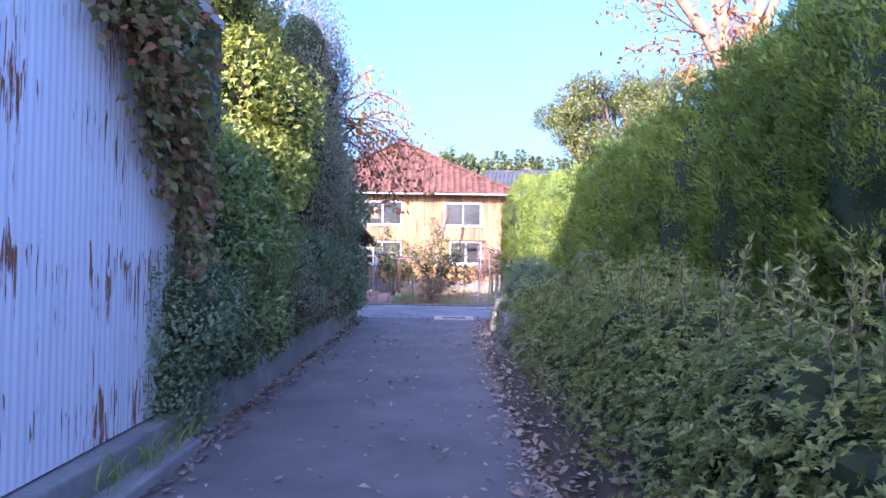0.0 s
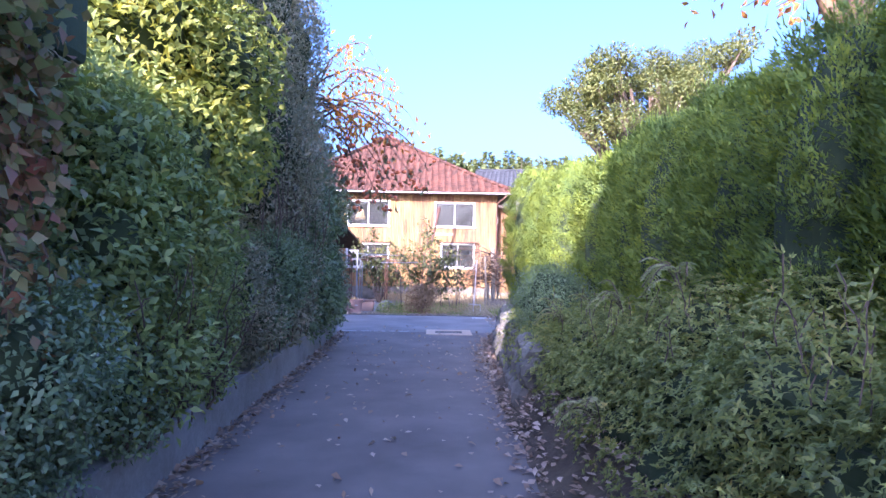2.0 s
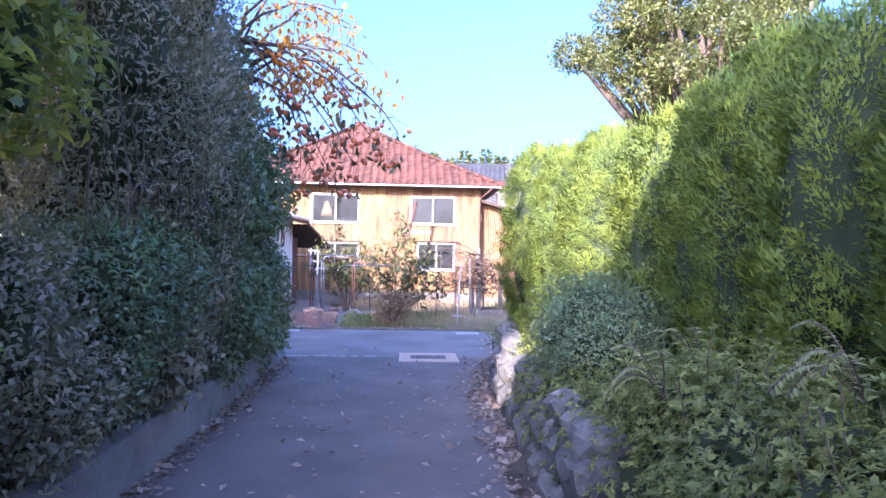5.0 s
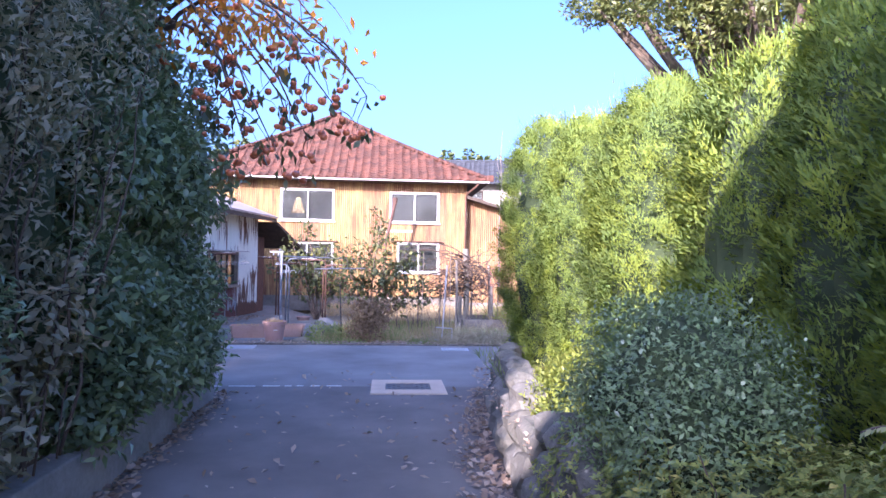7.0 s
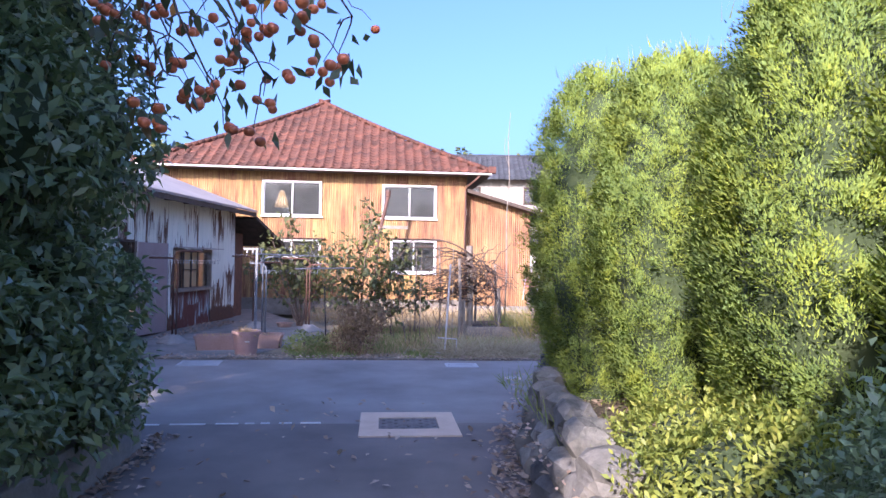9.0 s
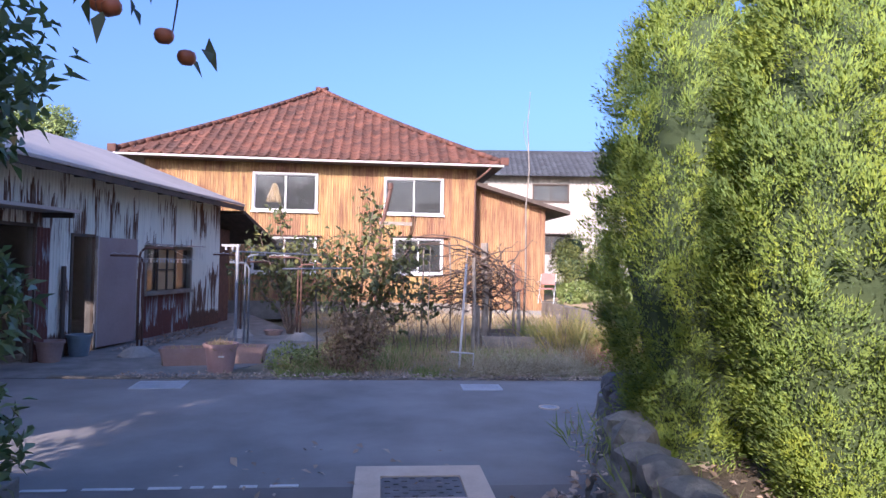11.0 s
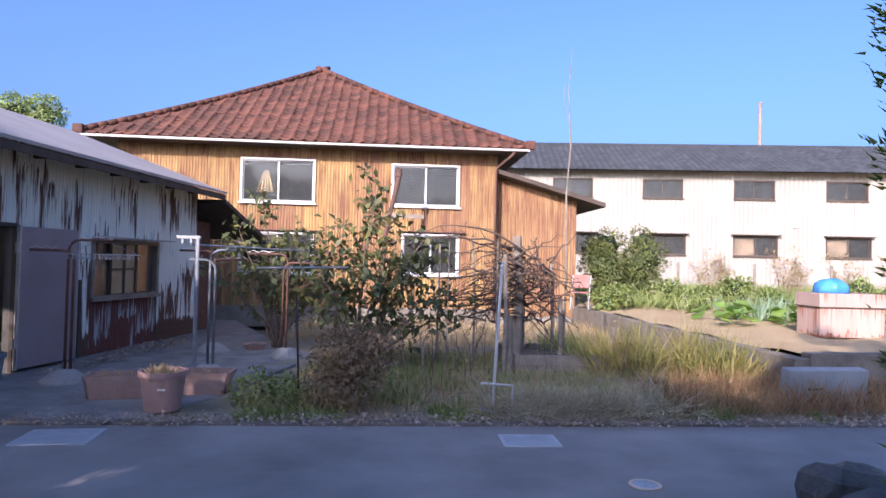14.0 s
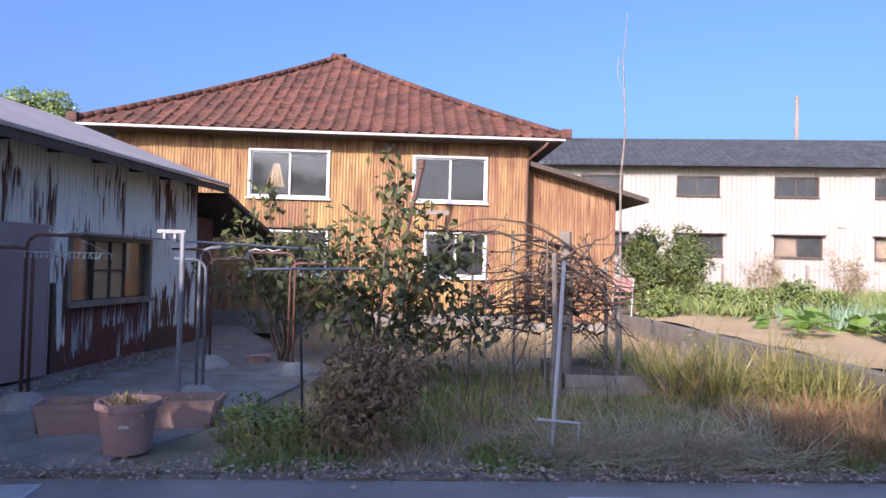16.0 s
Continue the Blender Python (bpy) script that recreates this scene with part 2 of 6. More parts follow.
def lathe(bm, profile, cx=0.0, cy=0.0, sides=24):
    rings = [[bm.verts.new((cx + r * math.cos(2 * math.pi * k / sides), cy + r * math.sin(2 * math.pi * k / sides), z)) for k in range(sides)] for r, z in profile]
    for a, b in zip(rings, rings[1:]):
        for k in range(sides):
            bm.faces.new((a[k], a[(k + 1) % sides], b[(k + 1) % sides], b[k]))
    return bm


def bend(a, b, sag=0.0, n=6, wob=0.0, rng=random):
    """Points from a to b with a sag and a little wander."""
    a, b = Vector(a), Vector(b)
    out = []
    for i in range(n + 1):
        s = i / n
        p = a.lerp(b, s)
        p.z -= sag * 4 * s * (1 - s)
        if 0 < i < n and wob:
            p += Vector((rng.uniform(-wob, wob), rng.uniform(-wob, wob), rng.uniform(-wob, wob)))
        out.append(p)
    return out


def unit(v):
    return v / np.maximum(np.linalg.norm(v, axis=1, keepdims=True), 1e-9)


def ripple(p, f=1.0, seed=0.0):
    """Cheap smooth noise for arrays of points, about -1 to 1."""
    x, y, z = p[:, 0] * f + seed, p[:, 1] * f + seed * 1.7, p[:, 2] * f - seed
    return (np.sin(1.7 * x + 2.3 * np.sin(1.3 * y)) + np.sin(2.1 * y + 1.9 * np.sin(1.1 * z + x)) + np.sin(1.9 * z + 2.1 * np.sin(1.7 * x - y))) / 3


def blades(p, d, length, width, rng, curl=0.25, face=None):
    """One pointed leaf per point p, growing along d; face: where its upper side looks."""
    n = len(p)
    d = unit(d)
    side = unit(rng.normal(size=(n, 3)))
    s = unit(np.cross(d, side if face is None else face + 0.55 * side))
    up = np.cross(s, d)
    l = (length * rng.uniform(0.6, 1.25, n))[:, None]
    w = (width * rng.uniform(0.7, 1.2, n))[:, None]
    mid = p + d * l * 0.45
    v = np.stack([p, mid + s * w * 0.5 + up * l * curl * 0.3, p + d * l - up * l * curl, mid - s * w * 0.5 + up * l * curl * 0.3], 1).reshape(-1, 3)
    return v, np.arange(4 * n).reshape(-1, 4)


def needles(p, d, length, width, rng, face, soft):
    """One small three-cornered spray per point p along d; soft: the way its tuft looks, which its front side keeps to."""
    n = len(p)
    d = unit(d)
    s = unit(np.cross(d, face + 0.6 * unit(rng.normal(size=(n, 3)))))
    l = (length * rng.uniform(0.6, 1.25, n))[:, None]
    w = (width * rng.uniform(0.7, 1.2, n))[:, None]
    a, b, c = p + s * w * 0.5, p + d * l, p - s * w * 0.5
    turn = (np.cross(b - a, c - a) * soft).sum(1, keepdims=True) < 0
    v = np.stack([np.where(turn, c, a), b, np.where(turn, a, c)], 1).reshape(-1, 3)
    return v, np.arange(3 * n).reshape(-1, 3)


def on_ball(n, rng):
    return unit(rng.normal(size=(n, 3)))


def ball_core(bm, c, r, seed):
    """A rough lump inside a clump of leaves."""
    g = bmesh.ops.create_icosphere(bm, subdivisions=2, radius=1.0)["verts"]
    for v in g:
        k = 1 + 0.22 * math.sin(5 * v.co.x + seed) * math.sin(4 * v.co.y - seed) + 0.12 * math.sin(7 * v.co.z + seed)
        v.co = Vector((c[0] + v.co.x * r[0] * k, c[1] + v.co.y * r[1] * k, c[2] + v.co.z * r[2] * k))


def crown(clumps, total, length, width, rng, outward=0.7, lift=0.15, fuzz=0.16, whorl=1):
    """Leaves over a set of ellipsoid clumps (centre, radii), in whorls of that many."""
    area = np.array([(r[0] * r[1] + r[1] * r[2] + r[0] * r[2]) for c, r in clumps])
    counts = (total / whorl * area / area.sum()).astype(int)
    ps, ds, us = [], [], []
    for (c, r), n in zip(clumps, counts):
        u = on_ball(n, rng)
        k = 1 + rng.normal(0, fuzz, n) * 0.6 + 0.16 * ripple(u * 2.4 + np.array(c), 1.3, c[0])
        k = k * np.where(rng.random(n) < 0.25, rng.uniform(0.7, 1.0, n), 1.0)
        ps.append(np.array(c) + u * np.array(r) * k[:, None])
        ds.append(u * outward * 0.6 + rng.normal(0, 0.6, (n, 3)) + np.array([0, 0, lift]))
        us.append(u + np.array([0, 0, 0.95]))
    ps, ds, us = np.concatenate(ps), np.concatenate(ds), np.concatenate(us)
    if whorl > 1:
        tip = np.repeat(unit(us + 0.35 * ds), whorl, 0)
        ps = np.repeat(ps, whorl, 0) + rng.normal(0, 0.004, (len(tip), 3))
        ring = unit(np.cross(tip, rng.normal(size=tip.shape)))
        ds, us = ring + tip * rng.uniform(0.25, 0.9, (len(tip), 1)), tip
    return blades(ps, ds, length, width, rng, 0.25, us)


def branches(bm, base, tips, r0, rng, fork=0.45, sides=6):
    """Limbs from the base to each tip, sharing a lower stem."""
    base = Vector(base)
    mid = base.lerp(sum((Vector(t) for t in tips), Vector()) / len(tips), fork)
    mid.z = max(mid.z, base.z + 0.2)
    tube(bm, bend(base, mid, 0, 4, r0 * 0.5, rng), [r0 * (1 - 0.09 * i) for i in range(5)], 8)
    for t in tips:
        tube(bm, bend(mid, t, -0.08, 5, 0.06, rng), [r0 * 0.6 * (1 - 0.17 * i) for i in range(6)], sides)


def leafy_plant(name, label, category, base, clumps, leaf_mat, total, length, width, seed, trunk_r=0.05, group="", core=0.58, outward=0.7, lift=0.15, bark=None, whorl=1):
    """A tree or shrub: stems, a leaf crown, and dark lumps painted as the shade within it."""
    rng, rnd = np.random.default_rng(seed), random.Random(seed)
    top = thing(name, label, category, group, pose(*base))
    local = [(tuple(np.array(c) - np.array(base)), r) for c, r in clumps]
    bm = bmesh.new()
    branches(bm, (0, 0, -0.05), [Vector(c) for c, r in local], trunk_r, rnd)
    part("trunk" if trunk_r > 0.04 else "stem_fork", bm, bark or BARK, top, smooth=True)
    v, f = crown(local, total, length, width, rng, outward, lift, whorl=whorl)
    arr_part("crown", v, f, leaf_mat, top)
    # solid lumps, coloured dark as the shade behind the leaves
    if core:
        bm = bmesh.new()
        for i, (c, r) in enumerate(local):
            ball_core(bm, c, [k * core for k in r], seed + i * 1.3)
        part("shade_core", bm, DARK_CORE, top, "solid dark lumps painted as the shade inside the crown")
    return top


def scatter_clumps(rng, n, lo, hi, rmin, rmax, squash=1.0):
    out = []
    for _ in range(n):
        r = rng.uniform(rmin, rmax)
        c = [rng.uniform(a + r * 0.6, max(a + r * 0.6, b - r * 0.6)) for a, b in zip(lo, hi)]
        out.append((tuple(c), (r * rng.uniform(0.85, 1.15), r * rng.uniform(0.85, 1.15), r * squash * rng.uniform(0.85, 1.2))))
    return out

# ---- ground, lane and road ----
bm = bmesh.new()
prism(bm, [(-700, -500), (700, -500), (700, 900), (-700, 900)], -0.6, -0.32)
tagged(part("ground", bm, GRASSLAND), "dry grassy ground out to the horizon", "ground", kind="structure")

LANE_L, LANE_R = -1.95, 1.1
bm = bmesh.new()
prism(bm, [(LANE_L, -25), (LANE_R, -25), (LANE_R + 0.1, 13), (2.6, 16.42), (-2.6, 16.42), (LANE_L, 15.6)], -0.31, 0.0)
tagged(part("lane", bm, ASPHALT), "dark worn asphalt lane strewn with leaves", "lane", kind="structure")
bm = bmesh.new()
prism(bm, [(-70, 16.43), (70, 16.43), (70, 20.72), (-70, 20.72)], -0.31, -0.006)
tagged(part("road", bm, ROAD_MAT), "grey asphalt road crossing the lane's end", "road", kind="structure")

kerb = tagged(new("kerb"), "low weathered concrete kerb along the garden", "kerb", kind="structure")
kerb_mesh = part("kerb_stone", boxes((0.006, 0.594, 0, 0.13, -0.30, 0.03), bevel=0.02), DIRTY_KERB, kerb)
rk = random.Random(5)
for i in range(22):
    m = pose(-4.4 + 0.6 * i, 20.73 + rk.uniform(-0.008, 0.008), rk.uniform(-0.022, 0.0), 0, 0, rk.uniform(-0.5, 0.5))
    if i == 0:
        kerb_mesh.matrix_basis = m
    else:
        share("kerb_stone", kerb_mesh.data, kerb, m)

bm = bmesh.new()
prism(bm, [(-14, 20.90), (-2.42, 20.90), (-2.3, 21.5), (-1.95, 22.1), (-1.75, 23.0), (-1.2, 25.6), (-2.2, 27.5), (-4, 32.0), (-14, 32.0)], -0.31, -0.025)
tagged(part("yard_apron", bm, APRON_MAT), "stained concrete yard slab before the shed", "yard", kind="structure")


def rough_ground(name, x0, x1, y0, y1, level, material, label, step=0.22, rise=0.05):
    nx, ny = int((x1 - x0) / step) + 1, int((y1 - y0) / step) + 1
    xs, ys = np.meshgrid(np.linspace(x0, x1, nx), np.linspace(y0, y1, ny))
    p = np.stack([xs.ravel(), ys.ravel(), np.zeros(nx * ny)], 1)
    p[:, 2] = level + rise * ripple(p, 2.2, 3.0) + rise * 0.5 * ripple(p, 6.0, 1.0)
    i = np.arange(nx * ny).reshape(ny, nx)
    f = np.stack([i[:-1, :-1], i[:-1, 1:], i[1:, 1:], i[1:, :-1]], -1).reshape(-1, 4)
    return tagged(arr_part(name, p, f, material, smooth=True), label, "ground", kind="structure")


rough_ground("garden_bed", -2.5, 5.25, 20.84, 32.2, -0.055, BED_EARTH, "weedy garden soil with dry litter")
rough_ground("verge", 5.2, 40.0, 20.84, 22.5, -0.03, BED_EARTH, "weedy verge beside the road", 0.5)
rough_ground("field", 5.4, 48.0, 22.4, 44.0, 0.50, SAND, "pale sandy vegetable field", 0.5, 0.06)
tagged(part("field_wall", boxes((5.22, 5.42, 22.3, 33.0, -0.3, 0.47), (5.42, 40, 22.3, 22.5, -0.3, 0.54), bevel=0.015), DIRTY_KERB), "low dirt-stained concrete wall holding up the field", "retaining wall", kind="structure")

bm = bmesh.new()
prism(bm, [(-45, 5.3), (-2.10, 5.3), (-2.10, 15.55), (-2.5, 16.1), (-45, 16.1)], -0.31, 0.33)
tagged(part("bank_west", bm, EARTH), "shaded earth bank under the shrubs", "bank", kind="structure")
bm = bmesh.new()
prism(bm, [(1.12, -25), (1.12, 9), (1.08, 11), (1.13, 13.4), (1.3, 15.2), (1.95, 17.2), (40, 17.2), (40, -25)], -0.31, 0.40)
tagged(part("bank_east", bm, EARTH), "leaf-strewn earth bank under the hedge", "bank", kind="structure")

n = 60
q = [(0.66, 0.004), (0.80, 0.07), (0.95, 0.24), (1.16, 0.42)]
ys = [-6 + 16.5 * i / n for i in range(n + 1)]
v = np.array([(x + 0.0, y, z) for y in ys for x, z in q])
v[:, 0] += 0.05 * ripple(v, 3.0, 2.0)
v[:, 2] += 0.03 * ripple(v, 4.0, 5.0) * (v[:, 2] > 0.05)
f = [(r * 4 + k, r * 4 + k + 1, r * 4 + k + 5, r * 4 + k + 4) for r in range(n) for k in range(3)]
tagged(arr_part("bank_slope", v, f, EARTH, smooth=True), "earth slope under the low shrubs", "bank", kind="structure")

# the left retaining wall, cast in lengths
wall_l = tagged(new("retaining_wall"), "low weathered concrete retaining wall", "retaining wall", kind="structure")
for i in range(6):
    y0 = 5.25 + i * 1.72
    part("wall_length", boxes((-2.12 - 0.02 * i, -1.93 - 0.018 * i, y0 + 0.006, y0 + 1.714, -0.3, 0.37 + 0.008 * (i % 2)), bevel=0.014), CONCRETE, wall_l)

# ---- the white shed beside the lane ----


def sheets(parent, material, x0, x1, z0, z1, holes=(), pitch=0.076, depth=0.011, width=0.76, y=-0.02, name="metal_sheet", lean=0.0):
    """Corrugated sheets, each a piece, on the wall plane y of the parent's frame, facing -y. lean: how the top edge slopes along x."""
    n = max(1, round((x1 - x0) / width))
    rnd = random.Random(int(abs(x0 * 100 + z1 * 10)))
    for s in range(n):
        a, b = x0 + (x1 - x0) * s / n, x0 + (x1 - x0) * (s + 1) / n
        cuts = sorted({a, b, *[v for h in holes for v in h[:2] if a < v < b]})
        off = y - rnd.uniform(0.0, 0.006)
        tip = rnd.uniform(-0.0012, 0.0012)
        for p, q in zip(cuts, cuts[1:]):
            k = max(1, round((q - p) / (pitch / 6)))
            xs = [p + (q - p) * i / k for i in range(k + 1)]
            gaps = sorted((h[2], h[3]) for h in holes if h[0] < (p + q) / 2 < h[1])
            runs, at = [], z0
            for c, d in gaps:
                if c > at:
                    runs.append((at, c))
                at = max(at, d)
            if at < z1:
                runs.append((at, z1))
            for c, d in runs:
                v = [(x, off - depth * math.sin(2 * math.pi * x / pitch) + tip * (z - z0), z + (lean * (x - x0) if z == z1 else 0.0)) for z in (c, d) for x in xs]
                arr_part(name, v, [(i, i + 1, k + 2 + i, k + 1 + i) for i in range(k)], material, parent, smooth=True)


def wall_with_holes(bm, x0, x1, z0, z1, holes, y0, y1):
    xs = sorted({x0, x1, *[v for h in holes for v in h[:2]]})
    zs = sorted({z0, z1, *[v for h in holes for v in h[2:]]})
    for a, b in zip(xs, xs[1:]):
        run = None
        for c, d in zip(zs, zs[1:]):
            hole = any(h[0] < (a + b) / 2 < h[1] and h[2] < (c + d) / 2 < h[3] for h in holes)
            if hole:
                if run:
                    box(bm, a, b, y0, y1, *run)
                run = None
            else:
                run = (run[0], d) if run else (c, d)
        if run:
            box(bm, a, b, y0, y1, *run)
    return bm


store = thing("metal_clad_store", "shed clad in rust-streaked white corrugated sheet, with an added unseen tall end", "shed", m=pose(-2.12, 0, 0, 0, 0, 90))
# 7.5 m part below x 1.9 is unseen, added to shade the hedge
w = part("wall", boxes((1.9, 5.05, 0.0, 0.12, 0.28, 3.3), (1.9, 5.05, 5.9, 6.0, 0.28, 3.3), (4.93, 5.05, 0.12, 5.9, 0.28, 3.3), (-12, 1.9, 0.0, 0.12, 0.28, 7.5), (-12, 1.9, 2.9, 3.0, 0.28, 3.9)), INTERIOR, store, "plain inner wall")
sheets(w, WHITE_SHEET, 1.9, 5.08, 0.29, 3.3, pitch=0.063, depth=0.0018)
# sheets of the added tall part
sheets(w, WHITE_SHEET, -2.0, 1.9, 0.29, 7.5, pitch=0.063, depth=0.0018)
bm = bmesh.new()
prism(bm, [(1.95, -0.3), (5.3, -0.3), (5.3, 6.3), (1.95, 6.3)], 3.3, 3.38)
# sloping roof of the added part, sets the shadow edge on the hedge
for a, c in ((-12.2, 1.9),):
    lo = [bm.verts.new((a, y, z)) for y, z in ((-0.2, 7.75), (3.1, 3.7), (3.1, 3.6), (0.13, 7.2), (-0.2, 7.62))]
    hi = [bm.verts.new((c, v.co.y, v.co.z)) for v in lo]
    bm.faces.new(lo[::-1])
    bm.faces.new(hi)
    for k in range(5):
        bm.faces.new((lo[k], lo[(k + 1) % 5], hi[(k + 1) % 5], hi[k]))
part("roof", bm, ROOF_SHEET, store)
part("footing", boxes((-12, 1.9, -0.13, 0.2, -0.3, 0.30), (1.92, 5.2, -0.16, 0.2, -0.3, 0.275), bevel=0.02), CONCRETE, store, "mossy stained concrete footing")
part("ledge", boxes((-12, 4.9, -0.34, -0.165, -0.3, 0.10), bevel=0.02), CONCRETE, store, "low concrete ledge at the wall's foot")

# ---- windows ----


def sliding_window(parent, x0, x1, z0, z1, y=0.0, material=None, depth=0.09, bar=0.055, curtain=None, name="window", open_part=0.0):
    """Two sliding sashes in a frame: frame, sashes with panes, sill."""
    material = material or ALUMINIUM
    bm = boxes((x0, x1, y - 0.05, y + depth, z1 - bar, z1), (x0, x1, y - 0.05, y + depth, z0, z0 + bar),
               (x0, x0 + bar, y - 0.05, y + depth, z0 + bar, z1 - bar), (x1 - bar, x1, y - 0.05, y + depth, z0 + bar, z1 - bar))
    win = part(name, bm, material, parent)
    xm = (x0 + x1) / 2
    for k, (a, b) in enumerate(((x0 + bar + 0.002, xm + 0.03), (xm - 0.03, x1 - bar - 0.002))):
        yy = y + 0.005 + 0.035 * k
        t = 0.032
        za, zb = z0 + bar + 0.002, z1 - bar - 0.002
        part("sash", boxes((a, a + t, yy, yy + 0.03, za, zb), (b - t, b, yy, yy + 0.03, za, zb), (a + t, b - t, yy, yy + 0.03, za, za + t), (a + t, b - t, yy, yy + 0.03, zb - t, zb)), material, win)
        part("pane", boxes((a + t, b - t, yy + 0.012, yy + 0.018, za + t, zb - t)), GLASS, win).visible_shadow = False
    part("sill", boxes((x0 - 0.04, x1 + 0.04, y - 0.09, y - 0.052, z0 - 0.03, z0 + 0.02), bevel=0.006), material, win)
    return win


# ---- the rust-clad house ----
house = thing("rust_clad_house", "two-storey house clad in orange rusted corrugated sheet under red tiles", "house", m=pose(0, 32.2, 0))
HX0, HX1 = -7.25, 2.95
W_UP_L, W_UP_R, W_LOW_R, W_LOW_L = (-4.02, -2.03, 3.12, 4.34), (0.02, 1.90, 3.12, 4.30), (0.33, 1.92, 1.25, 2.40), (-4.02, -2.03, 1.2, 2.35)
holes = (W_UP_L, W_UP_R, W_LOW_R, W_LOW_L)
bm = bmesh.new()
wall_with_holes(bm, HX0, HX1, -0.1, 4.95, holes, 0.0, 0.12)
box(bm, HX0, HX0 + 0.12, 0.12, 9.9, -0.1, 4.95)
box(bm, HX1 - 0.12, HX1, 0.12, 9.9, -0.1, 4.95)
box(bm, HX0, HX1, 9.9, 10.0, -0.1, 4.95)
box(bm, HX0 + 0.12, HX1 - 0.12, 0.12, 9.9, 2.62, 2.74)
box(bm, HX0 + 0.12, HX1 - 0.12, 3.2, 3.3, -0.1, 2.6)
box(bm, HX0 + 0.12, HX1 - 0.12, 3.2, 3.3, 2.76, 4.9)
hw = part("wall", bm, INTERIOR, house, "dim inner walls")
sheets(hw, HOUSE_RUST, HX0, HX1, 0.35, 4.93, holes)
part("plinth", boxes((HX0 - 0.02, HX1 + 0.02, -0.06, -0.002, -0.2, 0.36), bevel=0.01), DIRTY_KERB, house, "dirty brown concrete plinth")
for h in holes:
    sliding_window(house, *h, y=-0.02)
for h in (W_LOW_R, W_LOW_L):
    part("window_hood", boxes((h[0] - 0.15, h[1] + 0.15, -0.16, -0.035, h[3] + 0.03, h[3] + 0.055)), RUST_PIPE, house, "narrow rusty sheet hood")
m = Tree("faded_yellow_cloth")
m.set(Base_Color=m.ramp(m.noise(6.0), [(0.3, (0.22, 0.14, 0.06)), (0.7, (0.36, 0.25, 0.12))]), Roughness=0.95)
CLOTH = m.m
bm = bmesh.new()
for i in range(9):
    x = -3.66 + i * 0.055
    tube(bm, bend((x, 0.42 + 0.03 * (i % 2), 3.45), (-3.42 + (i - 4) * 0.012, 0.42, 4.05), 0, 4), [0.035, 0.034, 0.03, 0.024, 0.012], 6)
part("curtain", bm, CLOTH, house, "faded yellow bunched curtain", True)

EY, EZ, AX, AY, AZ = -0.68, 4.70, -2.45, 4.9, 8.15
EXL, EXR, BY = -7.95, 3.72, 10.7


def hip_sag(s):
    return -0.42 * s * (1 - s)


bm = bmesh.new()
n = 8
for side in range(4):
    corners = ((EXL, EY), (EXR, EY), (EXR, BY), (EXL, BY))
    (ax, ay), (bx, by) = corners[side], corners[(side + 1) % 4]
    ridge = ((AX, AY), (AX, AY + 1.5))
    ta = ridge[0] if side in (0, 1, 3) and ay == EY or side == 0 else ridge[1]
    tb = ridge[0] if side == 0 or by == EY else ridge[1]
    if side == 1:
        ta, tb = ridge[0], ridge[1]
    if side == 2:
        ta = tb = ridge[1]
    if side == 3:
        ta, tb = ridge[1], ridge[0]
    rows = []
    for i in range(n + 1):
        s = i / n
        z = EZ + (AZ - EZ) * s + hip_sag(s)
        rows.append((Vector((ax + (ta[0] - ax) * s, ay + (ta[1] - ay) * s, z)), Vector((bx + (tb[0] - bx) * s, by + (tb[1] - by) * s, z))))
    vs = [(bm.verts.new(a), bm.verts.new(b)) for a, b in rows]
    for (a, b), (c, d) in zip(vs, vs[1:]):
        if (c.co - d.co).length < 1e-6:
            bm.faces.new((a, b, c))
        else:
            bm.faces.new((a, b, d, c))
roof = part("roof", bm, RED_TILE_FIELD, house, "weathered red clay tile roof")
part("soffit", boxes((EXL + 0.05, EXR - 0.05, EY + 0.06, 9.0, EZ - 0.07, EZ - 0.035)), DARK_WOOD, house, "dark wooden soffit")
part("gutter", tube(bmesh.new(), [(EXL + 0.02, EY - 0.02, EZ - 0.04), (-2, EY - 0.02, EZ - 0.05), (EXR - 0.02, EY - 0.02, EZ - 0.03)], 0.034, 10), ALUMINIUM, house, "white painted gutter")
bm = tube(bmesh.new(), [(HX1 + 0.35, EY + 0.02, EZ - 0.08), (HX1 + 0.25, EY + 0.05, EZ - 0.2), (HX1 - 0.03, -0.10, 4.28), (HX1 - 0.05, -0.10, 4.1), (HX1 - 0.05, -0.10, 0.0)], 0.035, 10)
part("downpipe", bm, RUST_PIPE, house, "brown downpipe", True)


def tile_mesh(w, l, thick=0.022):
    """One pantile: a wave across, a thick lower edge."""
    prof = [(-0.5, 0.012), (-0.36, 0.0), (-0.2, -0.012), (0.0, -0.012), (0.17, 0.006), (0.30, 0.034), (0.42, 0.044), (0.53, 0.022)]
    v, f = [], []
    for px, pz in prof:
        v += [(px * w, -0.03, pz - thick), (px * w, -0.03, pz + 0.012), (px * w, l, pz - 0.006)]
    for i in range(len(prof) - 1):
        a, b = 3 * i, 3 * i + 3
        f += [(a, b, b + 1, a + 1), (a + 1, b + 1, b + 2, a + 2)]
    return v, f


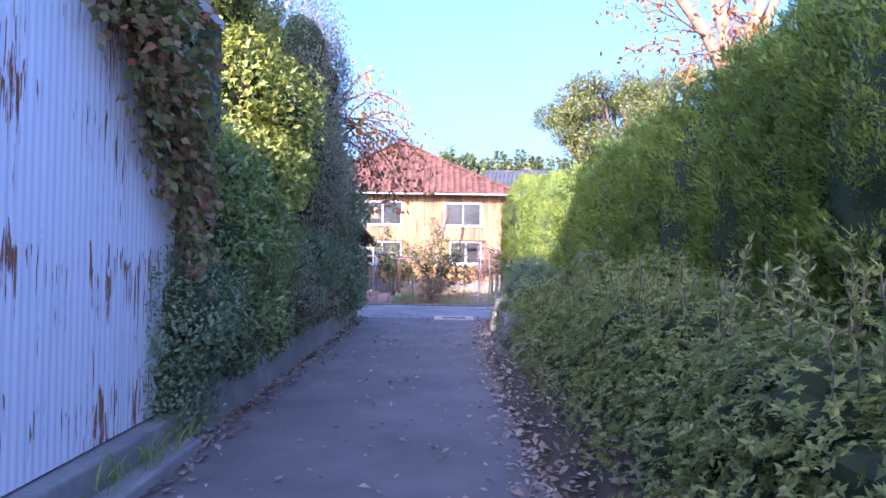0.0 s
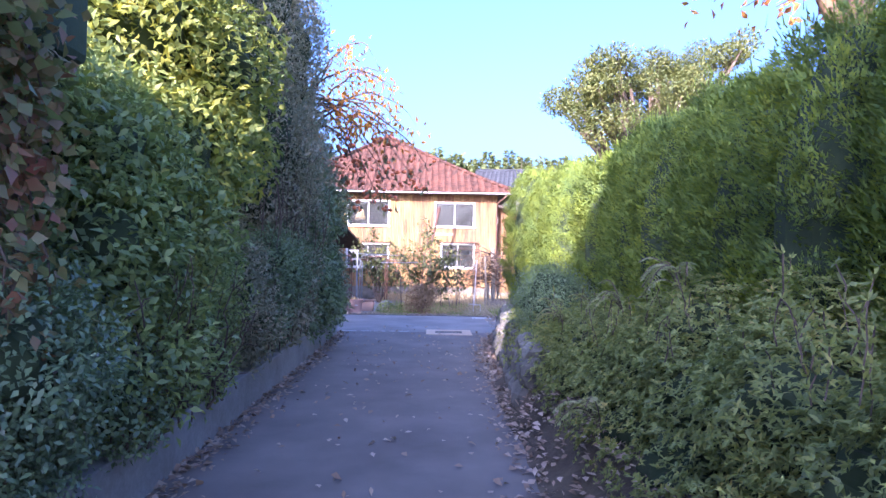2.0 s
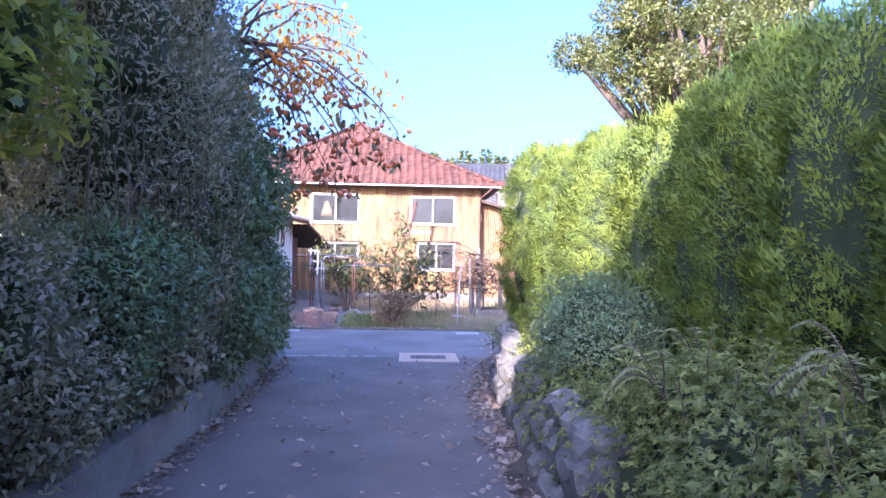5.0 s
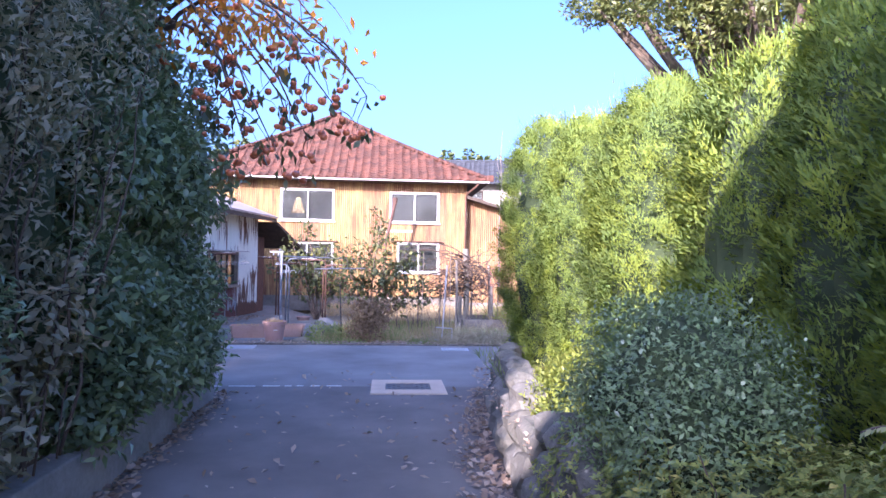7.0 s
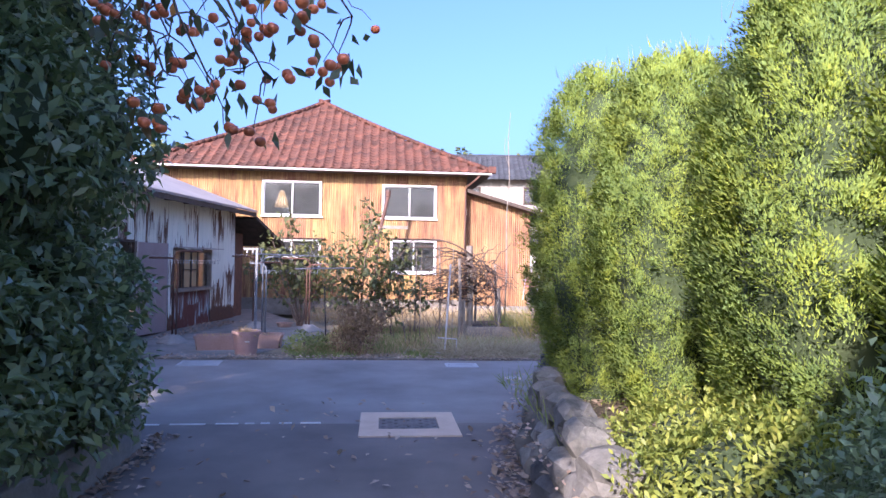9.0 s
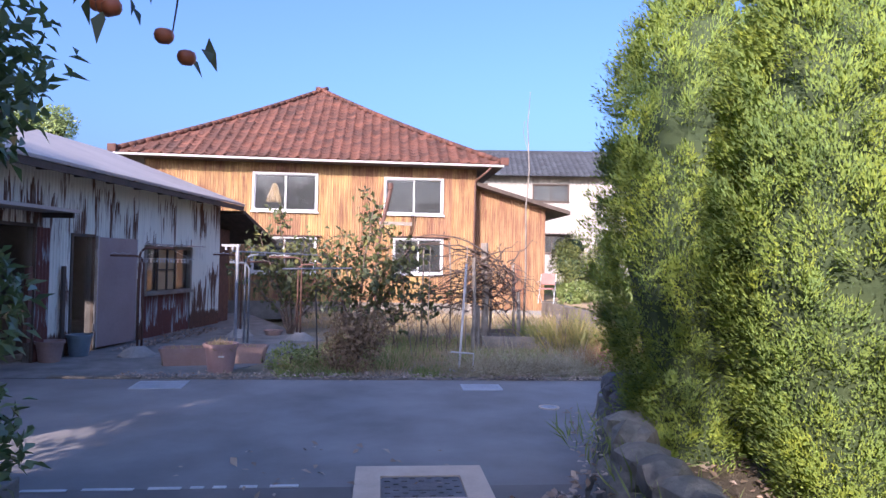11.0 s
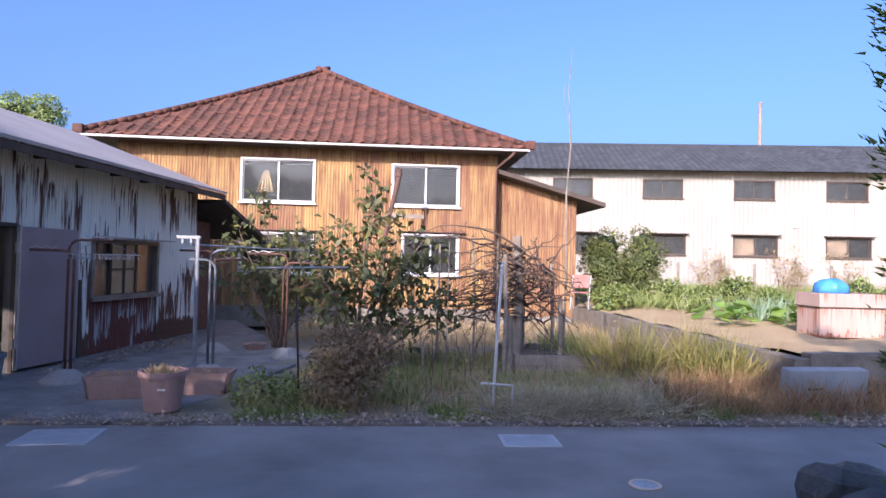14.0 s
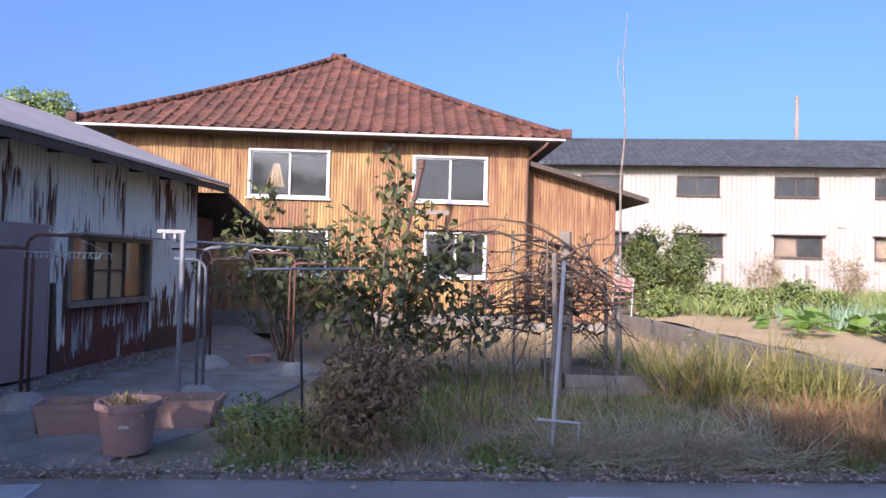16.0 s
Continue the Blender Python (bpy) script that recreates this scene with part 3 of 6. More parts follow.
TW, TL = 0.305, 0.262
sl = math.hypot(AY - EY, AZ - EZ)
nrow = int(sl / TL)
tilt = math.degrees(math.atan2(AZ - EZ, AY - EY))
tv, tf = tile_mesh(TW, TL + 0.05)
base_tile = arr_part("roof_tile", tv, tf, RED_TILE, roof)
rt = random.Random(8)
spots = []
for r in range(nrow):
    s = (r + 0.1) * TL / sl
    xl, xr = EXL + (AX - EXL) * s + 0.12, EXR + (AX - EXR) * s - 0.12
    for c in range(-30, 30):
        x = c * TW + 0.04
        if xl < x < xr:
            spots.append((x, EY + (AY - EY) * s, EZ + (AZ - EZ) * s + hip_sag(s) + 0.035, r))
pieces = [q for q in spots if q[3] < 9]
field = [q for q in spots if q[3] >= 9]
first = True
vv, ff, tvn = [], [], np.array(tv)
for k, (x, y, z, r) in enumerate(pieces + field):
    s = (y - EY) / (AY - EY)
    bow = math.degrees(math.atan2((AZ - EZ) - 0.42 * (1 - 2 * s), AY - EY))
    m = pose(x + rt.uniform(-0.008, 0.008), y + rt.uniform(-0.012, 0.012), z + rt.uniform(-0.004, 0.012), bow + rt.uniform(-1.2, 1.2), rt.uniform(-1.5, 1.5), rt.uniform(-1.6, 1.6))
    if k < len(pieces) and k < 300:
        if first:
            base_tile.matrix_basis, first = m, False
        else:
            share("roof_tile", base_tile.data, roof, m)
    else:
        mm = np.array(m)
        ff += [[i + len(vv) * len(tv) for i in q] for q in tf]
        vv.append(tvn @ mm[:3, :3].T + mm[:3, 3])
tagged(arr_part("tile_field", np.concatenate(vv), ff, RED_TILE_FIELD, roof), kind="stuff")
bm = bmesh.new()
tube(bm, [(0, -0.02, 0), (0, 0.15, 0.006), (0, 0.30, 0.0)], [0.088, 0.082, 0.074], 10)
cap = part("ridge_tile", bm, RED_TILE, roof, smooth=True)
first = True
for ex in (EXL, EXR):
    a, b = Vector((ex, EY, EZ)), Vector((AX, AY, AZ))
    k = int((b - a).length / 0.26)
    for i in range(k + 1):
        s = i / k
        p = a.lerp(b, s) + Vector((0, 0, hip_sag(s) + 0.085))
        s2 = min(1.0, s + 0.02)
        q = a.lerp(b, s2) + Vector((0, 0, hip_sag(s2) + 0.085)) if s < 1 else p + (b - a)
        m = Matrix.Translation(p) @ (q - p).to_track_quat("Y", "Z").to_matrix().to_4x4()
        if first:
            cap.matrix_basis, first = m, False
        else:
            share("ridge_tile", cap.data, roof, m)
    part("end_tile", boxes((ex - 0.13, ex + 0.13, EY - 0.06, EY + 0.08, EZ, EZ + 0.24), bevel=0.03), RED_TILE, roof)

# lean-to at the house's side
annex = thing("lean_to", "small rusted lean-to against the house wall", "lean-to", m=pose(2.98, 32.55, 0))
w = part("wall", boxes((0, 2.3, 0, 0.1, -0.1, 3.35), (2.2, 2.3, 0.1, 4.0, -0.1, 3.35)), INTERIOR, annex)
sheets(w, HOUSE_RUST, 0.02, 2.32, 0.15, 4.08, lean=-0.27)
bm = bmesh.new()
pts = [(-0.02, 4.22), (3.0, 3.38), (3.0, 3.26), (-0.02, 4.10)]
for y0, y1 in ((-0.55, 4.4),):
    lo = [bm.verts.new((x, y0, z)) for x, z in pts]
    hi = [bm.verts.new((x, y1, z)) for x, z in pts]
    bm.faces.new(lo[::-1])
    bm.faces.new(hi)
    for i in range(4):
        bm.faces.new((lo[i], lo[(i + 1) % 4], hi[(i + 1) % 4], hi[i]))
part("roof", bm, DARK_WOOD, annex, "dark sheet roof with a wooden fascia")

# ---- the long cream building behind ----
long_house = thing("long_cream_building", "long two-storey cream-clad building with blue-grey tiles", "building", m=pose(12.57, 46.0, 0, 0, 0, -8.3))
CW = []
for k in range(-2, 6):
    x = k * 4.45
    CW += [(x, x + 1.98, 5.10, 6.08), (x, x + 2.15, 2.28, 3.30)]
bm = bmesh.new()
wall_with_holes(bm, -9.5, 30.0, 0.2, 6.5, CW, 0.0, 0.12)
box(bm, -9.5, -9.38, 0.12, 8.0, 0.2, 6.5)
box(bm, 29.88, 30.0, 0.12, 8.0, 0.2, 6.5)
box(bm, -9.5, 30.0, 8.0, 8.1, 0.2, 6.5)
box(bm, -9.38, 29.88, 2.5, 2.6, 0.2, 6.5)
box(bm, -9.38, 29.88, 0.12, 2.5, 4.0, 4.1)
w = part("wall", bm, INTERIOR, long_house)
n = 0
sheets(w, CREAM_SHEET, -9.5, 30.0, 0.2, 6.5, CW, pitch=0.22, depth=0.012, width=1.1, name="cladding_panel")
BLIND = plain("tan_blind", (0.20, 0.13, 0.08), (0.30, 0.21, 0.14), 3.0, 30.0, 0.9, 0.1)
for i, h in enumerate(CW):
    sliding_window(long_house, *h, y=-0.02, material=DARK_WOOD)
    if h[2] < 3 and i > 5:
        mid = (h[0] + h[1]) / 2
        part("blind", boxes((h[0] + 0.08, mid - 0.02, 0.125, 0.14, h[2] + 0.06, h[3] - 0.06)), BLIND, long_house, "faded tan blind behind the glass")
    if h[2] < 3:
        part("window_hood", boxes((h[0] - 0.12, h[1] + 0.12, -0.3, -0.035, h[3] + 0.04, h[3] + 0.07)), DARK_WOOD, long_house)
bm = bmesh.new()
for a, b, c, d in (((-10, -0.75, 6.42), (30.5, -0.75, 6.42), (30.5, 4.0, 8.45), (-10, 4.0, 8.45)), ((-10, 4.0, 8.45), (30.5, 4.0, 8.45), (30.5, 8.75, 6.42), (-10, 8.75, 6.42))):
    bm.faces.new([bm.verts.new(q) for q in (a, b, c, d)])
lroof = part("roof", bm, SLATE_TILE, long_house, "blue-grey tile roof")
tv2, tf2 = tile_mesh(0.32, 0.34, 0.03)
tvn2, vv, ff = np.array(tv2), [], []
rt = random.Random(11)
lt = math.degrees(math.atan2(2.03, 4.75))
for r in range(18):
    s = r / 18
    for c in range(126):
        m = np.array(pose(-9.9 + c * 0.32, -0.75 + 4.75 * s, 6.42 + 2.03 * s + 0.04 + rt.uniform(0, 0.012), lt + rt.uniform(-1, 1), rt.uniform(-2, 2), rt.uniform(-1, 1)))
        ff += [[i + len(vv) * len(tv2) for i in q] for q in tf2]
        vv.append(tvn2 @ m[:3, :3].T + m[:3, 3])
tagged(arr_part("tile_field", np.concatenate(vv), ff, SLATE_TILE, lroof), kind="stuff")
part("ridge", tube(bmesh.new(), [(-10, 4.0, 8.52), (10, 4.0, 8.50), (30.5, 4.0, 8.53)], 0.11, 8), SLATE_TILE, lroof)
part("vent", boxes((7.25, 7.65, -0.12, -0.03, 3.75, 4.15), bevel=0.02), ALUMINIUM, long_house, "small white vent box")
pole = thing("utility_pole", "thin grey concrete pole behind the building", "pole", m=pose(24.8, 56.5, 0))
part("shaft", tube(bmesh.new(), [(0, 0, -0.4), (0.05, 0, 7), (0.1, 0, 13.1)], [0.18, 0.15, 0.12], 10), GREY_WOOD, pole, smooth=True)

# ---- the shed with the open door ----
shed = thing("corrugated_shed", "low shed clad in pale green sheet streaked with dark rust", "shed", m=pose(-5.1, 23.5, 0, 0, 0, 80.1))
S_DOOR, S_WIN, S_OPEN = (-0.45, 0.12, -0.1, 1.95), (1.85, 3.75, 0.93, 1.80), (-3.1, -1.36, -0.1, 2.05)
SX0, SX1 = -7.0, 5.4
bm = bmesh.new()
wall_with_holes(bm, SX0, SX1, -0.1, 3.2, (S_DOOR, S_WIN, S_OPEN), 0.0, 0.1)
box(bm, SX0, SX0 + 0.1, 0.1, 6.0, -0.1, 3.0)
box(bm, SX1 - 0.1, SX1, 0.1, 6.0, -0.1, 3.0)
box(bm, SX0, SX1, 6.0, 6.1, -0.1, 3.0)
sw = part("wall", bm, INTERIOR, shed)
sheets(sw, SHED_SHEET, SX0, SX1, -0.02, 3.18, (S_DOOR, S_OPEN, (1.78, 3.82, -0.2, 1.87)))
sheets(sw, SHED_LOW, 1.80, 3.80, -0.02, 0.86, y=-0.012)
sheets(sw, SHED_LOW, -1.34, -1.02, -0.02, 2.05, y=-0.045)
part("opening_frame", boxes((-3.16, -3.10, -0.05, 0.1, -0.1, 2.1), (-1.36, -1.345, -0.05, 0.1, -0.1, 2.1), (-3.10, -1.36, -0.05, 0.1, 2.05, 2.1)), DARK_WOOD, shed)
part("opening_hood", boxes((-3.3, -1.15, -0.62, -0.05, 2.28, 2.33)), ROOF_SHEET, shed, "small sheet hood over the opening")
for hx in (-3.2, -1.25):
    part("hood_bracket", boxes((hx, hx + 0.04, -0.56, -0.05, 2.2, 2.277)), DARK_WOOD, shed)
part("leaning_plank", boxes((-0.78, -0.70, -0.11, -0.065, -0.02, 1.45), bevel=0.006), DARK_WOOD, shed)
bm = bmesh.new()
for y0, z0, y1, z1 in ((-0.62, 2.98, 3.1, 4.35), (3.1, 4.35, 6.7, 2.98)):
    a = [bm.verts.new((x, y, z)) for x, y, z in ((SX0 - 0.3, y0, z0), (SX1 + 0.12, y0, z0), (SX1 + 0.12, y1, z1), (SX0 - 0.3, y1, z1))]
    b = [bm.verts.new(v.co + Vector((0, 0, 0.05))) for v in a]
    bm.faces.new(a[::-1])
    bm.faces.new(b)
    for i in range(4):
        bm.faces.new((a[i], a[(i + 1) % 4], b[(i + 1) % 4], b[i]))
sroof = part("roof", bm, ROOF_SHEET, shed, "grey metal roof with a long eave")

# ---- foliage materials ----
HEDGE_LEAF = leafy("conifer_sprays", ((0.12, 0.205, 0.08), (0.23, 0.32, 0.065), (0.41, 0.46, 0.04), (0.63, 0.59, 0.035)), 0.85, 0.36, 0.7, 0.25, (1.3, 1.2, 0.4))
AZALEA_LEAF = leafy("azalea_leaves", ((0.15, 0.185, 0.08), (0.235, 0.29, 0.10), (0.35, 0.39, 0.11), (0.56, 0.45, 0.16)), 0.55, 0.38)
DARK_LEAF = leafy("glossy_dark_leaves", ((0.11, 0.165, 0.10), (0.16, 0.23, 0.125), (0.22, 0.31, 0.15), (0.31, 0.39, 0.18)), 0.28, 0.28)
MID_LEAF = leafy("green_leaves", ((0.15, 0.21, 0.10), (0.23, 0.31, 0.12), (0.34, 0.42, 0.14), (0.55, 0.55, 0.16)), 0.42, 0.4)
YELLOW_LEAF = leafy("yellow_green_leaves", ((0.13, 0.19, 0.07), (0.23, 0.29, 0.08), (0.40, 0.42, 0.09), (0.68, 0.58, 0.10)), 0.5, 0.45)
TWIGGY_LEAF = leafy("fine_grey_brown_leaves", ((0.19, 0.21, 0.15), (0.27, 0.28, 0.19), (0.38, 0.35, 0.24), (0.56, 0.43, 0.28)), 0.6, 0.35)
AUTUMN_LEAF = leafy("autumn_leaves", ((0.16, 0.07, 0.045), (0.36, 0.13, 0.05), (0.58, 0.24, 0.06), (0.55, 0.42, 0.09)), 0.6, 0.45)
PINE_LEAF = leafy("clipped_tree_leaves", ((0.07, 0.10, 0.04), (0.12, 0.15, 0.05), (0.19, 0.21, 0.06), (0.30, 0.29, 0.08)), 0.45, 0.35)

# ---- the tall clipped hedge: a row of conifers ----


def hedge_conifer(seed, h=3.0, r=0.58, tufts=560, per=64, size=(0.046, 0.016), front=0.8):
    """A clipped conifer: upward tufts of fine sprays over a lobed column."""
    rng = np.random.default_rng(seed)
    top = thing("hedge_conifer", "clipped green conifer in a tall hedge", "conifer", "tall conifer hedge")
    k = tufts
    tz = h * (0.03 + 0.97 * rng.random(k) ** 0.9)
    ta = np.where(rng.random(k) < front, np.pi + rng.uniform(-2.3, 2.1, k), rng.uniform(0, 2 * np.pi, k))
    prof = np.where(tz < 1.2, 0.46 + 0.45 * tz, 1.0) * np.clip((h - tz) / 0.8, 0, 1) ** 0.45
    out = np.stack([np.cos(ta), np.sin(ta), np.zeros(k)], 1)
    skin = np.concatenate([out[:, :2] * 0.6, tz[:, None] * 0.62], 1)
    lump = 1 + 0.19 * ripple(skin, 2.6, seed * 1.9) + 0.12 * ripple(skin, 6.5, seed + 0.7)
    c = out * (r * prof * lump * rng.uniform(0.88, 1.06, k) + 0.02)[:, None]
    c[:, 2] = tz
    aim = unit(out * 0.75 + np.array([0, 0, 0.7]) + rng.normal(0, 0.28, (k, 3)))
    big = rng.uniform(0.08, 0.17, k)
    n = k * per
    w = np.repeat(np.arange(k), per)
    along = rng.uniform(-0.75, 0.75, n)
    fan = rng.normal(0, 1, (n, 3)) * (0.26 * (1.15 - 0.75 * along))[:, None]
    p = c[w] + (aim[w] * along[:, None] + fan) * big[w][:, None]
    d = aim[w] + fan * 0.9 + rng.normal(0, 0.22, (n, 3))
    soft = unit(out[w] * 0.45 + aim[w] * 0.35 + fan * 0.9 + rng.normal(0, 0.16, (n, 3)))
    v, f = needles(p, d, size[0], size[1], rng, out[w] * 0.7 + np.array([0, 0, 0.6]), soft)
    q = np.stack([rng.normal(0, 0.2, 200), rng.normal(0, 0.2, 200), h - np.abs(rng.normal(0.08, 0.14, 200))], 1)
    side = np.tile([-0.8, -0.4, 0.4], (len(q), 1))
    v2, f2 = needles(q, np.array([0, 0, 1.0]) + rng.normal(0, 0.2, q.shape), 0.15, 0.016, rng, side, side)
    leaves = arr_part("crown", np.concatenate([v, v2]), np.concatenate([f, f2 + len(v)]), HEDGE_LEAF, top, smooth=True)
    leaves.data.normals_split_custom_set_from_vertices(np.repeat(np.concatenate([soft, side]), 3, 0))
    # solid column painted dark as the shade between the sprays
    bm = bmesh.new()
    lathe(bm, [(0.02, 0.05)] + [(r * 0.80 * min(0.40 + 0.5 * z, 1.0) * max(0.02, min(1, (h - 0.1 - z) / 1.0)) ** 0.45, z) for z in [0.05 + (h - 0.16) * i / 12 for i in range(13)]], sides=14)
    part("shade_core", bm, DARK_CORE, top)
    part("trunk", tube(bmesh.new(), [(0, 0, -0.1), (0.02, 0, 0.6), (0, 0, 2.2)], [0.07, 0.06, 0.02], 8), BARK, top)
    return top


kinds = [hedge_conifer(k) for k in (1, 2, 3)]
fine_kinds = [hedge_conifer(q, tufts=780, per=165, size=(0.029, 0.0105), front=0.4) for q in (4, 5)]
rh = random.Random(3)
spots = [(2.66 + rh.uniform(-0.12, 0.12) - 0.02 * max(0, i - 9), 1.6 + 0.94 * i) for i in range(14)] + [(2.38, 14.75), (2.04, 15.75), (2.88, 16.2), (3.8, 16.5)]
spots[11], spots[12], spots[13] = (2.66, 11.95), (2.36, 12.9), (2.74, 13.75)
for i, (x, y) in enumerate(spots):
    s = rh.uniform(0.94, 1.06) * (0.97 if y < 11 else 0.93 if y < 14 else 1.02)
    m = pose(x, y, 0.30, rh.uniform(-2, 2), rh.uniform(-2, 2), rh.uniform(-28, 22))
    if i < 3:
        ob = kinds[i]
        ob.matrix_basis = m
    elif i in (12, 13):
        ob = fine_kinds[i - 12]
        ob.matrix_basis = m
    else:
        ob = copy_thing(kinds[i % 3] if i < 12 else fine_kinds[i % 2], m)
    ob.scale = (1, 1, s)

# ---- low shrubs on the lane's right ----
def shoots(plant, n, x0, x1, y0, y1, z0, z1, material, seed, h=0.35):
    """Upright leafy shoots above a shrub."""
    rnd, rng = random.Random(seed), np.random.default_rng(seed)
    bm, ps = bmesh.new(), []
    for _ in range(n):
        a_ = Vector((rnd.uniform(x0, x1), rnd.uniform(y0, y1), rnd.uniform(z0, z1))) - plant.location
        e = a_ + Vector((rnd.uniform(-0.08, 0.08), rnd.uniform(-0.08, 0.08), rnd.uniform(0.5, 1.0) * h))
        line = bend(a_, e, 0, 5, 0.012, rnd)
        tube(bm, line, 0.0035, 4)
        ps += line[1:]
    tagged(part("shoot_tangle", bm, TWIG, plant), kind="stuff")
    P = np.array([tuple(p) for p in ps for _ in range(5)])
    d = np.array([0, 0, 0.5]) + rng.normal(0, 0.6, P.shape)
    v, f = blades(P, d, 0.05, 0.014, rng, 0.2)
    tagged(arr_part("shoot_leaf_mass", v, f, material, plant), kind="stuff")


for i in range(14):
    y = 1.0 + i * 0.78
    rng = random.Random(40 + i)
    h = 1.42 if y < 7.2 else (1.15 if y < 9.5 else 0.85)
    cl = [((1.62 + rng.uniform(-0.15, 0.3), y + rng.uniform(-0.3, 0.3), 0.45 + rng.uniform(0.1, h - 0.75)), (rng.uniform(0.36, 0.55), rng.uniform(0.42, 0.55), rng.uniform(0.28, 0.42))) for _ in range(4)]
    cl.append(((1.28, y, 0.42), (0.40, 0.5, 0.40)))
    cl.append(((1.40, y + 0.2, 0.75 if h > 1 else 0.5), (0.36, 0.45, 0.35)))
    sh = leafy_plant("azalea_shrub", "low spreading azalea with dull green leaves", "shrub", (1.45, y, 0.38), cl, AZALEA_LEAF, 24000, 0.038, 0.015, 60 + i, 0.025, "low shrubs along the lane", core=0.55, lift=0.35, whorl=8)
    shoots(sh, 16, 1.1, 1.95, y - 0.4, y + 0.4, h - 0.45, h - 0.15, AZALEA_LEAF, 700 + i)
SUNNY_LEAF = leafy("sunny_shrub_leaves", ((0.14, 0.20, 0.05), (0.24, 0.30, 0.06), (0.36, 0.40, 0.08), (0.46, 0.42, 0.12)), 0.5, 0.4)
for k, (x, y, z) in enumerate(((1.62, 12.5, 0.72), (1.78, 13.3, 0.66))):
    leafy_plant("bank_shrub", "small yellow-green shrub on the stone bank", "shrub", (x, y, 0.38), [((x, y, z), (0.38, 0.42, 0.26)), ((x - 0.15, y + 0.25, z - 0.12), (0.3, 0.3, 0.22)), ((x + 0.2, y - 0.2, z + 0.05), (0.3, 0.3, 0.25))], SUNNY_LEAF, 5000, 0.045, 0.02, 820 + k, 0.02, "bank shrubs", core=0.6, lift=0.3)


def fern(x, y, z, turn, n, seed, material, label):
    """Arching fronds with paired leaflets."""
    rnd, rng = random.Random(seed), np.random.default_rng(seed)
    top = thing("fern", label, "fern", "ferns by the lane", pose(x, y, z, 0, 0, turn))
    bm = bmesh.new()
    ps, ds, fs = [], [], []
    for k in range(n):
        a_ = rnd.uniform(-1.2, 1.2) + math.pi
        L_ = rnd.uniform(0.2, 0.34)
        line = bend((0, 0, 0), (L_ * math.cos(a_), L_ * math.sin(a_), rnd.uniform(-0.05, 0.25)), -0.12, 12, 0.0, rnd)
        tube(bm, line, 0.004, 4)
        for i in range(2, 13):
            t = (line[i] - line[i - 1]).normalized()
            side = t.cross(Vector((0, 0, 1))).normalized()
            for sg in (-1, 1):
                for q in (0.0, 0.5):
                    ps.append(line[i - 1].lerp(line[i], q))
                    ds.append(side * sg + t * 0.35 + Vector((0, 0, -0.15)))
    part("stalk_fan", bm, TWIG, top)
    v, f = blades(np.array([tuple(p) for p in ps]), np.array([tuple(q) for q in ds]), 0.055, 0.016, rng, 0.1, np.tile([0, 0, 1.0], (len(ps), 1)))
    arr_part("frond_mass", v, f, material, top)


FERN = leafy("pale_fern", ((0.20, 0.26, 0.10), (0.27, 0.31, 0.13), (0.36, 0.37, 0.17), (0.44, 0.39, 0.24)), 0.6, 0.4)
for k, (x, y, z) in enumerate(((1.55, 6.4, 1.42), (1.75, 7.0, 1.35), (1.5, 7.6, 1.15), (0.98, 6.3, 0.5), (1.2, 8.6, 0.95), (1.7, 9.3, 0.95))):
    fern(x, y, z, rh.uniform(-50, 50), 5, 860 + k, FERN, "pale drying fern among the shrubs")
leafy_plant("clipped_shrub", "round dark clipped shrub on the stone bank", "shrub", (1.55, 11.0, 0.40), [((1.5, 10.9, 0.98), (0.5, 0.6, 0.52)), ((1.65, 11.3, 0.9), (0.42, 0.5, 0.45)), ((1.5, 10.6, 0.8), (0.4, 0.4, 0.4))], DARK_LEAF, 26000, 0.036, 0.017, 7, 0.03, core=0.80, lift=0.3)

# ---- the shrubs and trees on the bank at the lane's left ----
R = random.Random


def bank_tree(name, label, category, x, y, lo, hi, n, rmin, rmax, mat_, total, L, W, seed, tr=0.06, core=0.55, outward=0.7, lift=0.1, squash=1.0):
    return leafy_plant(name, label, category, (x, y, 0.30), scatter_clumps(R(seed), n, lo, hi, rmin, rmax, squash), mat_, total, L, W, seed, tr, core=core, outward=outward, lift=lift)


bank_tree("boxwood_shrub", "dense dark evergreen shrub at the wall's end", "shrub", -2.3, 5.6, (-2.75, 4.7, 0.15), (-1.75, 6.4, 1.6), 12, 0.3, 0.45, DARK_LEAF, 30000, 0.045, 0.024, 101, 0.04)
bank_tree("broadleaf_shrub", "tall green broadleaf shrub leaning over the lane", "shrub", -2.8, 7.0, (-3.6, 5.7, 0.5), (-1.85, 8.2, 2.9), 24, 0.38, 0.58, MID_LEAF, 48000, 0.08, 0.04, 102)
bank_tree("yellow_leaved_shrub", "tall shrub with sunlit yellow-green leaves", "shrub", -2.6, 8.2, (-3.3, 7.1, 1.9), (-1.75, 9.1, 4.0), 14, 0.35, 0.55, YELLOW_LEAF, 15000, 0.10, 0.05, 109, 0.05)
bank_tree("yellowing_tree", "tall tree with yellow-green autumn leaves", "tree", -3.4, 8.0, (-4.2, 6.9, 3.0), (-2.1, 9.2, 6.5), 22, 0.45, 0.75, YELLOW_LEAF, 32000, 0.10, 0.036, 103, 0.1)
bank_tree("twiggy_tree", "tall fine-twigged tree with grey-brown leaves", "tree", -2.9, 11.0, (-3.7, 9.5, 0.6), (-1.8, 12.8, 5.6), 34, 0.42, 0.66, TWIGGY_LEAF, 64000, 0.075, 0.024, 104, 0.08, lift=0.6, squash=1.4)
